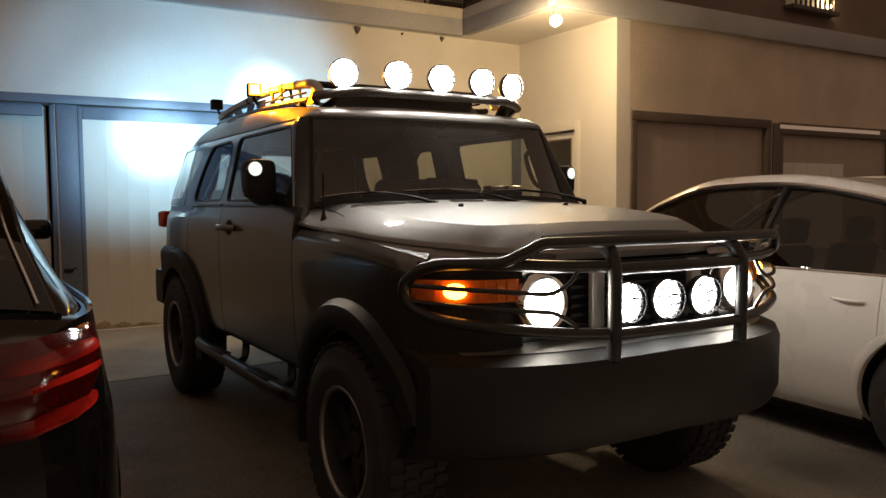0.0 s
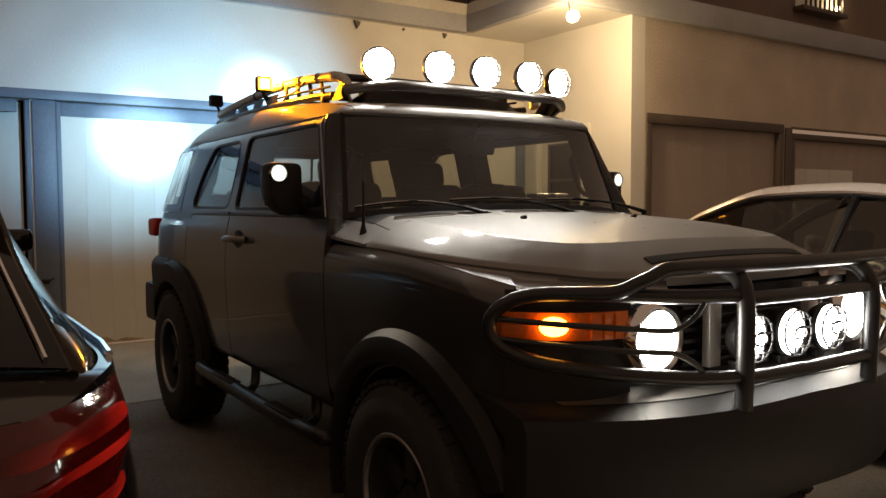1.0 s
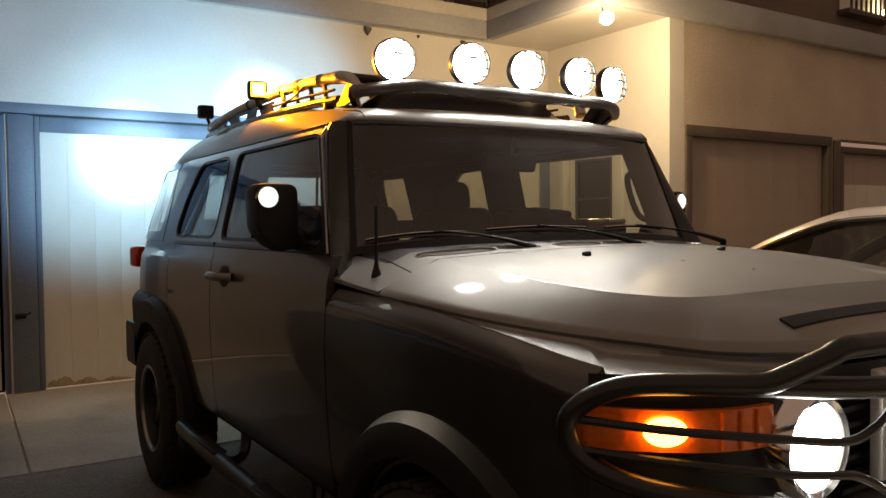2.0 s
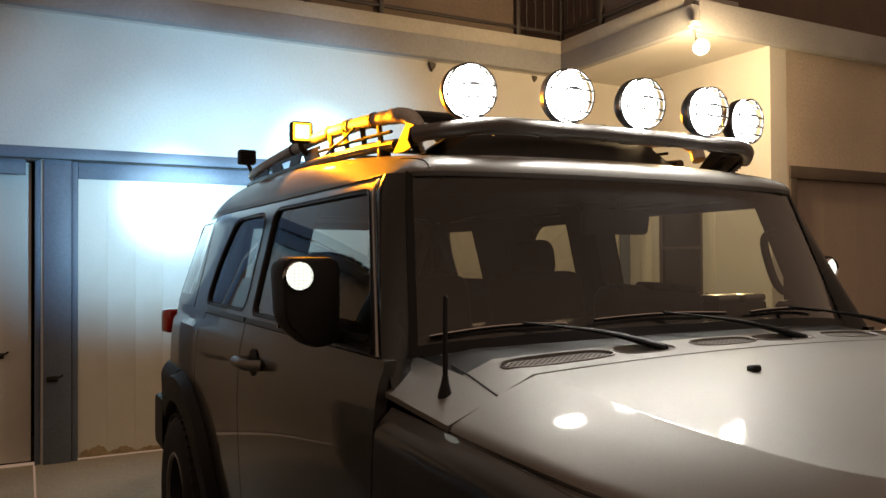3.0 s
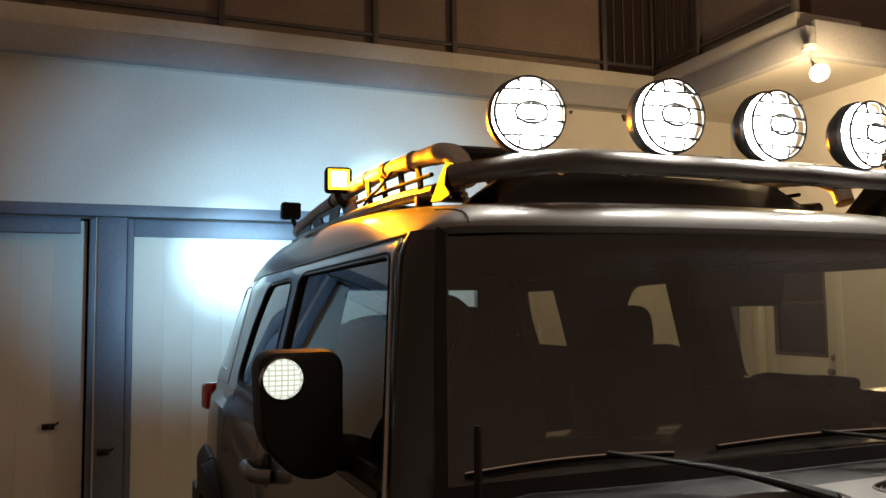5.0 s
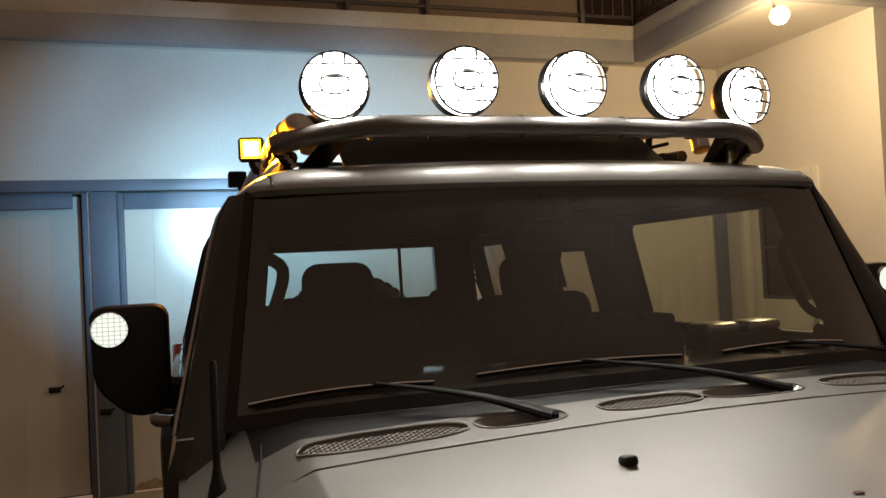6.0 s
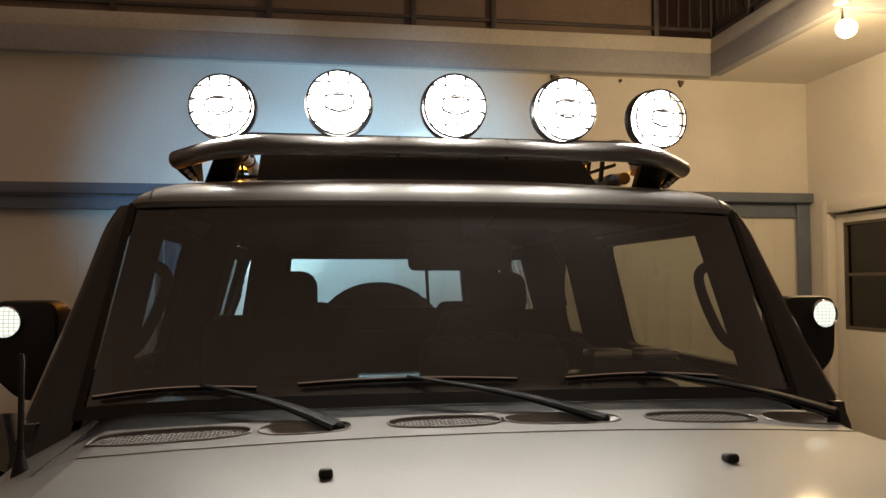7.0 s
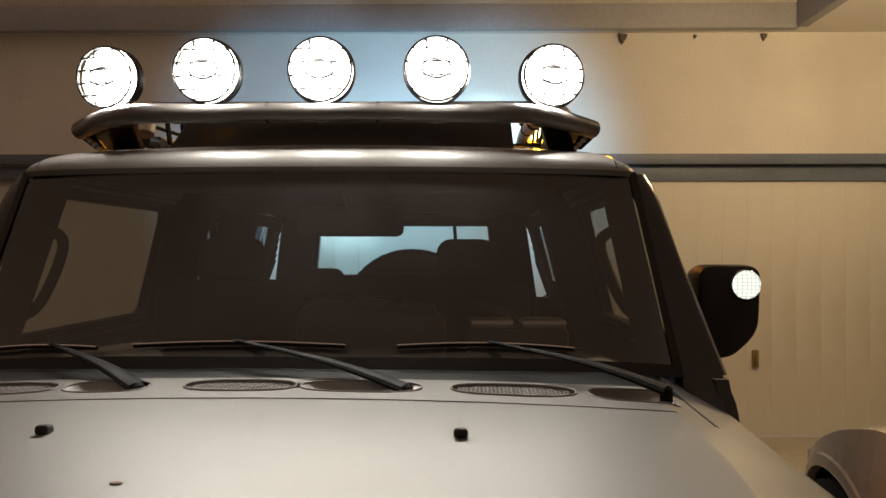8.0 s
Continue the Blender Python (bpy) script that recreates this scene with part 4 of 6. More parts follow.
    tube(bm, [(1.437, 3.449, 1.17), (1.437, 3.448, 1.26), (1.437, 3.446, 1.345), (1.437, 3.446, 1.350)], [0.0060, 0.0056, 0.0060, 0.004], 8)
    part("rod", bm, BLACKPLASTIC, aerial)

    # -- windscreen and pillars --
    def screen(u, k):
        """The windscreen's plane: k 0 at its foot, 1 at its top."""
        w = 0.815 - 0.070 * k
        a = abs(u)
        return Vector((CX + u * w, 3.525 + 0.215 * k + (0.145 - 0.05 * k) * a ** 2.4, 1.225 + 0.445 * k - 0.035 * (1 - k) * a ** 3 - 0.012 * k * a ** 2))
    bm = bmesh.new()
    sheet(bm, screen, steps(-0.985, 0.985, 26), steps(0.0, 1.0, 8))
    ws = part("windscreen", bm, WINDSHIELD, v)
    ws.visible_shadow = False
    bm = bmesh.new()
    band = lambda u, k: screen(u, k) + Vector((0, -0.003, 0.002))
    sheet(bm, band, steps(-1.0, 1.0, 26), [0.0, 0.03, 0.055])
    sheet(bm, band, [-1.0, -0.975], steps(0, 1, 8))
    sheet(bm, band, [0.975, 1.0], steps(0, 1, 8))
    part("black_border", bm, BLACKPLASTIC, ws, "black printed glass border")

    def door_edge(z):
        return 3.668 + 0.60 * (z - 1.224)
    for s in (-1, 1):
        bm = bmesh.new()

        def pillar(k, j):
            a = screen(s * 0.995, k)
            b = flank(s, door_edge(a.z), a.z, -0.002 - 0.5 * max(0.0, 1.195 - a.z))
            return a.lerp(b, j) + Vector((s * 0.022 * math.sin(math.pi * j ** 1.3), -0.016 * math.sin(math.pi * j), 0))
        sheet(bm, pillar, steps(-0.27, 0.995, 26), steps(0, 1, 10))
        part("windscreen_pillar", bm, PILLARPAINT, v, "gloss black windscreen pillar")
        bm = bmesh.new()
        sheet(bm, lambda k, j: (pillar(k, 0) + Vector((-s * (0.012 + 0.055 * j), 0.02 + 0.09 * j, 0))), steps(-0.05, 1.0, 10), steps(0, 1, 3))
        part("pillar_cover", bm, CABIN, v, "dark inner pillar trim")
    # three wipers
    for px, py, tip_u, tip_k, b0, b1 in ((-0.276, 3.385, -0.675, 0.085, -0.95, -0.537), (0.224, 3.385, -0.168, 0.095, -0.436, 0.113), (0.703, 3.385, 0.477, 0.095, 0.242, 0.697)):
        bm = bmesh.new()
        root = Vector((CX + px, py, 1.214))
        tip = screen(tip_u, tip_k + 0.02) + Vector((0, -0.020, 0.010))
        mid = root.lerp(tip, 0.55) + Vector((0, -0.008, 0.010))
        arm = smoothed([root, root.lerp(mid, 0.5) + Vector((0, 0, 0.004)), mid, tip], 5)
        n = len(arm)
        tube(bm, arm, [0.0250 - 0.0185 * (i / (n - 1)) ** 0.9 for i in range(n)], 10, flat=0.42)
        wp = part("wiper", bm, WIPERBLACK, v, "black wiper arm and blade")
        line = [screen(u, tip_k + 0.014 * math.sin(3.1 * i / 12)) + Vector((0, -0.016, 0.006)) for i, u in enumerate(steps(b0, b1, 12))]
        bm = bmesh.new()
        tube(bm, line, 0.0045, 6)
        part("blade", bm, WIPERBLACK, wp)
        bm = bmesh.new()
        tube(bm, [q + Vector((0, -0.003, 0.004)) for q in line], 0.0021, 6)
        part("blade_spine", bm, CHROME, wp, "thin bright metal spine")
        bm = bmesh.new()
        turned(bm, Matrix.Translation(root) @ pose(0, 0, 0, 90, 0, 0), [(-0.03, 0.012), (0.004, 0.012), (0.009, 0.007)], 16)
        part("pivot_cap", bm, WIPERBLACK, wp)

    # -- roof --
    ridge = curve([(3.722, 1.662), (3.727, 1.680), (3.750, 1.702), (3.84, 1.726), (4.2, 1.768), (4.7, 1.806), (5.3, 1.828), (5.8, 1.818), (6.15, 1.768), (6.36, 1.690), (6.42, 1.668)])

    def roof(u, y):
        a = abs(u)
        w = 0.768 - 0.10 * max(0.0, (y - 6.0) / 0.46) ** 2
        crown = max(0.0, ridge(y) - 1.655)
        drop = 0.20 * crown * a ** 2 + 0.80 * crown * max(0.0, (a - 0.80) / 0.20) ** 2.6
        bow = (0.095 * a ** 2.4) if y < 4.0 else 0.095 * a ** 2.4 * max(0, 1 - (y - 4.0) / 0.5)
        bow += 0.105 * max(0.0, (a - 0.93) / 0.07) ** 2 * max(0.0, 1 - (y - 3.722) / 0.6)
        rib = 0.006 * (1 if 0.28 < a < 0.60 and 4.1 < y < 6.1 else 0)
        return Vector((CX + u * w, y + bow, ridge(y) - drop + rib))
    bm = bmesh.new()
    sheet(bm, roof, steps(-1.0, -0.82, 10) + steps(-0.78, 0.78, 26) + steps(0.82, 1.0, 10), [3.722, 3.7235, 3.727, 3.736, 3.752, 3.79, 3.84, 3.92] + steps(4.0, 6.1, 21) + [6.18, 6.25, 6.3, 6.36, 6.40, 6.42], rim=Vector((0, 0.012, -0.012)))
    part("roof", bm, LITPAINT, v)
    bm = bmesh.new()
    sheet(bm, lambda u, y: roof(u, y) + Vector((0, 0, -0.03)), steps(-0.95, 0.95, 10), steps(3.86, 6.3, 8))
    part("headliner", bm, CABIN, v, "dark cloth headliner")

    # -- side glass and its frames --
    front_win = rounded([(3.735, 1.240), (4.835, 1.240), (4.835, 1.612), (3.958, 1.612)], 0.04)
    rear_win = rounded([(4.965, 1.245), (5.655, 1.245), (5.585, 1.42), (5.42, 1.60), (4.965, 1.605)], 0.07)
    quarter_win = rounded([(6.00, 1.26), (6.44, 1.26), (6.36, 1.62), (5.93, 1.62)], 0.05)

    def grown(poly, d):
        c = sum((Vector(p) for p in poly), Vector((0, 0))) / len(poly)
        out = []
        n = len(poly)
        for i in range(n):
            t = (Vector(poly[(i + 1) % n]) - Vector(poly[i - 1])).normalized()
            nrm = Vector((t.y, -t.x))
            if nrm.dot(Vector(poly[i]) - c) < 0:
                nrm = -nrm
            out.append(Vector(poly[i]) + nrm * d)
        return out
    for s in (-1, 1):
        for name, win in (("front_side_window", front_win), ("rear_side_window", rear_win), ("quarter_window", quarter_win)):
            bm = bmesh.new()
            vs = [bm.verts.new(flank(s, y, z, -0.003 if name == "quarter_window" else -0.012)) for y, z in win]
            f = bm.faces.new(vs)
            bmesh.ops.triangulate(bm, faces=[f])
            pane = part(name, bm, CARGLASS if name == "front_side_window" else QUARTERGLASS if name == "quarter_window" else REARGLASS, v)
            pane.visible_shadow = False
            if name == "quarter_window":
                continue
            bm = bmesh.new()
            o, i = grown(win, 0.013), win
            ring_fill(bm, [flank(s, y, z, 0.001) for y, z in o], [flank(s, y, z, -0.004) for y, z in i], Vector((-s * 0.03, 0, 0)))
            part("window_seal", bm, BLACKPLASTIC, pane, "black rubber window seal")
        # painted frame of the greenhouse round the openings
        bm = bmesh.new()
        holes = [grown(front_win, 0.004), grown(rear_win, 0.004)]

        def inside(p, poly):
            c = False
            for i in range(len(poly)):
                a, b = poly[i - 1], poly[i]
                if (a[1] > p[1]) != (b[1] > p[1]) and p[0] < (b[0] - a[0]) * (p[1] - a[1]) / (b[1] - a[1]) + a[0]:
                    c = not c
            return c
        def snapped(y, z, polys):
            """Draws a point close to an opening's edge on to that edge."""
            p = Vector((y, z))
            for poly in polys:
                for i in range(len(poly)):
                    a, b = Vector(poly[i - 1]), Vector(poly[i])
                    d = b - a
                    k = max(0.0, min(1.0, (p - a).dot(d) / max(1e-9, d.length_squared)))
                    q = a + d * k
                    if (q - p).length < 0.0085:
                        return q.x, q.y
            return y, z
        along = lambda j, z: door_edge(z) + (5.90 - door_edge(z)) * j
        sheet(bm, lambda j, z: flank(s, *snapped(along(j, z), z, holes), -0.002), steps(0, 1, 180), steps(1.198, 1.657, 46),
              lambda j, z: not any(inside((along(j, z), z), h) for h in holes), Vector((-s * 0.035, 0, 0)))
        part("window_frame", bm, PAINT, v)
        bm = bmesh.new()
        sheet(bm, lambda y, z: flank(s, *snapped(y, z, [quarter_win]), 0.0), steps(5.905, 6.50, 48), steps(1.207, 1.670, 40), lambda y, z: y < 6.55 - 0.28 * (z - 1.21) and not inside((y, z), quarter_win), Vector((-s * 0.035, 0, 0)))
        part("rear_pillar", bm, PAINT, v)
        # gutter line between roof and doors
        bm = bmesh.new()
        tube(bm, [flank(s, y, 1.656, 0.001) for y in steps(3.93, 6.2, 14)], 0.0035, 6)
        part("gutter", bm, BLACKTUBE, v)
        bm = bmesh.new()
        tube(bm, [flank(s, door_edge(z) + 0.006, z, 0.004) for z in steps(1.20, 1.645, 14)], 0.0042, 8)
        part("door_edge_strip", bm, GREYSTEEL, v, "thin bright strip on the door edge")
        bm = bmesh.new()
        tube(bm, [roof(s * 0.90, y) + Vector((0, 0, 0.0005)) for y in (3.724, 3.728, 3.736, 3.752, 3.79, 3.84, 3.90)], 0.0022, 6)
        part("roof_seam", bm, BLACKPLASTIC, v, "dark joint in the roof panel")
        # inner grab handle on the pillar
        bm = bmesh.new()
        tube(bm, smoothed([(CX + s * a, b, c) for a, b, c in ((0.735, 3.865, 1.525), (0.690, 3.872, 1.515), (0.668, 3.875, 1.485), (0.690, 3.876, 1.41), (0.728, 3.874, 1.335), (0.765, 3.865, 1.305), (0.805, 3.845, 1.30))], 5), 0.014, 8)
        part("grab_handle", bm, CABIN, v)

    # -- rear gate --
    def gate(u, z):
        return Vector((CX + u * (1.0 if z < 1.21 else 1 - (z - 1.21) * 0.22), 6.545 - (0 if z < 1.21 else (z - 1.21) * 0.24) - 0.03 * abs(u / 0.75) ** 3, z))
    bm = bmesh.new()
    sheet(bm, gate, steps(-0.76, 0.76, 38), steps(0.42, 1.69, 32), lambda u, z: not (abs(u + 0.01) < 0.53 and 1.335 < z < 1.625), Vector((0, -0.04, 0)))
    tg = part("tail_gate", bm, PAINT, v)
    bm = bmesh.new()
    sheet(bm, lambda u, z: gate(u, z) + Vector((0, -0.01, 0)), steps(-0.55, 0.53, 6), steps(1.32, 1.64, 3))
    pane = part("rear_window", bm, CARGLASS, tg)
    pane.visible_shadow = False
    bm = bmesh.new()
    tube(bm, [gate(0.32, 1.33) + Vector((0, 0.02, 0)), gate(0.315, 1.62) + Vector((0, 0.012, 0))], 0.010, 8)
    part("rear_wiper", bm, BLACKPLASTIC, tg)
    bm = bmesh.new()
    sheet(bm, lambda u, k: Vector((CX + u, 6.38 + 0.13 * k, 1.708 - 0.045 * k - 0.03 * abs(u / 0.7) ** 3)), steps(-0.70, 0.70, 14), steps(0, 1, 4), rim=Vector((0, 0, -0.03)))
    part("spoiler", bm, PAINT, v)
    for s in (-1, 1):
        bm = bmesh.new()
        obox(bm, pose(CX + s * 0.900, 6.53, 1.100, 0, 0, -s * 14), (0.085, 0.10, 0.130), 0.022, 3)
        tl = part("tail_light", bm, REDLENS, v, "red tail lamp cluster")
        bm = bmesh.new()
        obox(bm, pose(CX + s * 0.939, 6.525, 1.100, 0, 0, -s * 14), (0.006, 0.024, 0.07), 0.002)
        part("bulb", bm, REDGLOW, tl, "faintly glowing red bulb")
    bm = bmesh.new()
    us = steps(-0.99, 0.99, 24)
    sheet(bm, lambda u, k: Vector((CX + u, 6.40 + 0.32 * math.sqrt(max(0.0, 1 - abs(u / 1.0) ** 5)) + (0, 0.03, 0.03, 0)[k], (0.71, 0.68, 0.50, 0.46)[k])), us, [0, 1, 2, 3], rim=Vector((0, -0.25, 0)))
    part("rear_bumper", bm, BLACKPLASTIC, v)
    for s in (-1, 1):
        # cladding that runs on from the flare round the corner
        bm = bmesh.new()
        sheet(bm, lambda y, k: flank(s, y, 0.40 + 0.50 * k, 0.046 * min(1.0, (1 - k) * 9 + 0.05) ** 0.5), steps(5.95, 6.50, 20), steps(0, 1, 24), lambda y, k: (y - AX_R) ** 2 + (0.40 + 0.50 * k - AXLE_ZR) ** 2 > 0.31, Vector((-s * 0.06, 0, 0)))
        part("bumper_corner", bm, BLACKPLASTIC, v, "black plastic rear bumper corner")

    # -- front: grille, lamps, bumper --
    bm = bmesh.new()
    sheet(bm, lambda u, z: Vector((CX + u, 2.275 + 0.12 * abs(u / 0.8) ** 4, z)), steps(-0.80, 0.80, 22), steps(0.66, 0.985, 8), rim=Vector((0, 0.06, 0)))
    gr = part("grille_panel", bm, BLACKPLASTIC, v)
    for i in range(7):
        bm = bmesh.new()
        z = 0.72 + 0.035 * i
        box(bm, (CX - 0.36, 2.255, z - 0.007), (CX + 0.36, 2.275, z + 0.007), 0.003)
        part("grille_bar", bm, BLACKTUBE, gr)
    for s in (-1, 1):
        x = CX + (0.535 if s > 0 else -0.51)
        bm = bmesh.new()
        turned(bm, pose(x, 2.235, 0.85, 0, 0, 0), [(-0.018, 0.088), (-0.022, 0.100), (0.0, 0.112), (0.05, 0.112)], 32, False, False)
        h = part("headlight", bm, CHROME, v, "round headlamp with chrome rim")
        bm = bmesh.new()
        turned(bm, pose(x, 2.235, 0.85), [(-0.030, 0.0005), (-0.028, 0.035), (-0.022, 0.065), (-0.010, 0.089)], 32, False, False)
        part("lens", bm, HEADLAMP, h, "glowing white lens")
        bm = bmesh.new()
        obox(bm, pose(CX + s * 0.262, 2.225, 0.862), (0.056, 0.03, 0.235), 0.004)
        part("grille_end", bm, SILVERTRIM, v, "satin silver end of the grille surround")
        # turn signal that wraps round the corner

        def ts(k, z, o=0.0):
            u = 0.60 + 0.31 * k
            return Vector((CX + s * u, 2.255 + 0.19 * max(0.0, k) ** 2.2 - o, z))
        bm = bmesh.new()
        sheet(bm, ts, steps(0, 1, 12), steps(0.862, 0.942, 4), rim=Vector((0, 0.05, 0)))
        t = part("turn_signal", bm, AMBERPLASTIC, v, "amber wrap-round turn signal")
        bm = bmesh.new()
        q = ts(0.70, 0.903, 0.010)
        bmesh.ops.create_uvsphere(bm, u_segments=18, v_segments=10, radius=0.5, matrix=Matrix.LocRotScale(q, Matrix.Rotation(s * 0.63, 3, "Z"), (0.085, 0.03, 0.056)))
        part("bulb", bm, AMBERBULB, t, "glowing amber bulb")
        bm = bmesh.new()
        sheet(bm, lambda k, z: ts(k, z, 0.006), steps(0.86, 1.02, 4), steps(0.875, 0.93, 2), rim=Vector((0, 0.02, 0)))
        part("reflector", bm, AMBERPLASTIC, t, "ribbed amber side strip")
        for k in (0.16, 0.28, 0.40):
            bm = bmesh.new()
            a, b = ts(k, 0.866, 0.004), ts(k, 0.938, 0.004)
            tube(bm, [a, b], 0.004, 6)
            part("rib", bm, AMBERPLASTIC, t)
        # black corner round the lamps
        bm = bmesh.new()
        sheet(bm, lambda k, z: ts(k, z, -0.018), steps(-0.1, 0.97, 14), steps(0.68, 1.005, 4))
        part("lamp_surround", bm, BLACKPLASTIC, v)
        # the wing's nose between bonnet and lamps
        bm = bmesh.new()

        wing_edge = [(Vector((CX + s * p.x, p.y, p.z - 0.016))) for p in edge_line if p.x >= 0.40]

        def nose(i, j):
            t = i / (len(wing_edge) - 1)
            inner = wing_edge[i]
            if t < 0.45:
                outer = ts(-0.62 + 1.59 * t / 0.45, 0.988, -0.016)
            else:
                y = 2.445 + (inner.y - 2.445) * ((t - 0.45) / 0.55) ** 0.8
                outer = flank(s, y, wing_top(y), -0.038)
            steep = Vector((outer.x, outer.y, 0)).lerp(Vector((inner.x, inner.y, 0)), 1 - j ** 1.5)
            return Vector((steep.x, steep.y, inner.z + (outer.z - inner.z) * j ** 0.6))
        sheet(bm, nose, list(range(len(wing_edge))), steps(0, 1, 8))
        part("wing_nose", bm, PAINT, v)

    def bumper(u, k):
        a = abs(u)
        y, z = ((2.30, 0.715), (2.12, 0.692), (2.035, 0.668), (2.015, 0.632), (2.02, 0.42), (2.05, 0.36), (2.20, 0.30))[k]
        return Vector((CX + u, y + 0.37 * a ** 3.0, z - 0.02 * a))
    bm = bmesh.new()
    sheet(bm, bumper, steps(-0.93, 0.93, 36), [0, 1, 2, 3, 4, 5, 6], rim=Vector((0, 0.10, 0)))
    bp = part("front_bumper", bm, BLACKPLASTIC, v, "black front bumper")
    bm = bmesh.new()
    sheet(bm, lambda u, k: bumper(u, 1).lerp(bumper(u, 0), k) + Vector((0, 0, 0.004)), steps(-0.80, 0.80, 30), [0.0, 0.5, 0.9])
    part("top_plate", bm, GREYSTEEL, bp, "satin silver plate along the bumper top")
    bm = bmesh.new()
    sheet(bm, lambda u, k: Vector((CX + u, 2.25 + 0.35 * k, 0.33 - 0.13 * k)), steps(-0.55, 0.55, 6), steps(0, 1, 3), rim=Vector((0, 0, 0.02)))
    part("skid_plate", bm, GREYSTEEL, v, "grey steel skid plate")
    bm = bmesh.new()
    box(bm, (CX - 0.62, 2.6, 0.25), (CX + 0.62, 6.3, 0.36), 0.02)
    part("underbody", bm, CABIN, v)
    for ay, az in ((AX_F, AXLE_Z), (AX_R, AXLE_ZR)):
        bm = bmesh.new()
        tube(bm, [(CX - 0.75, ay, az), (CX + 0.75, ay, az)], 0.05, 10)
        bmesh.ops.create_uvsphere(bm, u_segments=14, v_segments=10, radius=0.14, matrix=Matrix.Translation((CX + 0.12, ay, az)))
        part("axle", bm, CABIN, v)

    # -- bull bar --
    bm = bmesh.new()
    for s in (-1, 1):
        pts = [(s * 0.335, 2.055, 0.655), (s * 0.335, 2.050, 0.80), (s * 0.335, 2.052, 0.97), (s * 0.325, 2.085, 1.035), (s * 0.32, 2.14, 1.055)]
        tube(bm, [(CX + a, b, c) for a, b, c in smoothed(pts, 5)], 0.026, 12)
    half = [(0.0, 2.065, 1.072), (0.30, 2.078, 1.072), (0.55, 2.102, 1.072), (0.60, 2.110, 1.071), (0.622, 2.117, 1.064), (0.64, 2.126, 1.052), (0.70, 2.172, 1.016), (0.72, 2.190, 1.007), (0.745, 2.213, 1.004), (0.80, 2.26, 1.003)]
    top = [(-a, b, c) for a, b, c in half[:0:-1]] + half
    tube(bm, [(CX + a, b, c) for a, b, c in smoothed(top, 5)], 0.021, 12)
    for z, y in ((0.975, 2.06), (0.745, 2.055)):
        tube(bm, [(CX - 0.335, y, z), (CX, y - 0.012, z), (CX + 0.335, y, z)], 0.021, 12)
    for s in (-1, 1):
        hoop = [(0.335, 2.065, 0.985), (0.52, 2.11, 0.990), (0.66, 2.165, 0.998), (0.80, 2.26, 1.003), (0.90, 2.365, 0.992), (0.948, 2.435, 0.945), (0.955, 2.45, 0.895), (0.935, 2.42, 0.845), (0.875, 2.335, 0.808), (0.75, 2.215, 0.785), (0.60, 2.135, 0.768), (0.48, 2.095, 0.757), (0.335, 2.06, 0.75)]
        tube(bm, [(CX + s * a, b, c) for a, b, c in smoothed(hoop, 5)], 0.021, 12)
    bb = part("bull_bar", bm, BLACKTUBE, v, "black tubular bull bar with lamp hoops")
    for s in (-1, 1):
        for pts in ([(0.945, 2.435, 0.925), (0.85, 2.30, 0.918), (0.70, 2.17, 0.908), (0.615, 2.125, 0.900), (0.56, 2.11, 0.902), (0.50, 2.095, 0.935), (0.462, 2.088, 0.985)],
                    [(0.945, 2.435, 0.868), (0.85, 2.30, 0.860), (0.70, 2.17, 0.846), (0.615, 2.125, 0.840), (0.56, 2.11, 0.832), (0.50, 2.095, 0.800), (0.455, 2.088, 0.757)]):
            bm = bmesh.new()
            tube(bm, [(CX + s * a, b, c) for a, b, c in smoothed(pts, 6)], 0.0085, 8)
            part("lamp_guard", bm, BLACKTUBE, bb)

    # -- round driving lamps --
    def driving_lamp(m, r, lens, stand, name, label):
        bm = bmesh.new()
        turned(bm, m, [(-0.012, r * 0.95), (-0.018, r * 1.02), (-0.010, r * 1.09), (0.010, r * 1.07), (0.034, r * 0.86), (0.055, r * 0.50), (0.062, 0.0005)], 36, False, False)
        obox(bm, m @ Matrix.Translation((0, 0.03, -r - 0.018)), (0.05, 0.045, stand), 0.006)
        lamp_ob = part(name, bm, BLACKTUBE, v, label)
        bm = bmesh.new()
        turned(bm, m, [(-0.040, 0.0005), (-0.037, r * 0.35), (-0.030, r * 0.60), (-0.022, r * 0.82), (-0.012, r * 0.965)], 36, False, False)
        part("lens", bm, lens, lamp_ob, "glowing white lens")
        bm = bmesh.new()
        rr, yy, t = r * 1.0, -0.047, 0.0028
        ring = [m @ Vector((math.cos(a) * rr, yy + 0.008, math.sin(a) * rr)) for a in steps(0, 2 * math.pi * 35 / 36, 35)]
        tube(bm, ring, t * 1.3, 6, closed=True)
        for z in (-0.62, -0.2, 0.22, 0.62):
            w = math.sqrt(1 - z * z)
            tube(bm, [m @ Vector((x * rr * 1.04, yy + 0.010 * abs(x) ** 3, z * rr)) for x in (-w, -w / 2, 0, w / 2, w)], t, 6)
        for x in (-0.32, 0.32):
            w = math.sqrt(1 - x * x)
            tube(bm, [m @ Vector((x * rr, yy + 0.010 * abs(z) ** 3, z * rr)) for z in (-w, -w * 0.62)], t, 6)
            tube(bm, [m @ Vector((x * rr, yy + 0.010 * abs(z) ** 3, z * rr)) for z in (w * 0.62, w)], t, 6)
        part("stone_guard", bm, BLACKTUBE, lamp_ob, "black wire stone guard")
        # a plain badge shape on the guard: an wire oval
        bm = bmesh.new()
        tube(bm, [m @ Vector((0.46 * math.cos(a) * rr, yy - 0.002, 0.30 * math.sin(a) * rr)) for a in steps(0, 2 * math.pi * 23 / 24, 23)], 0.0034, 6, closed=True)
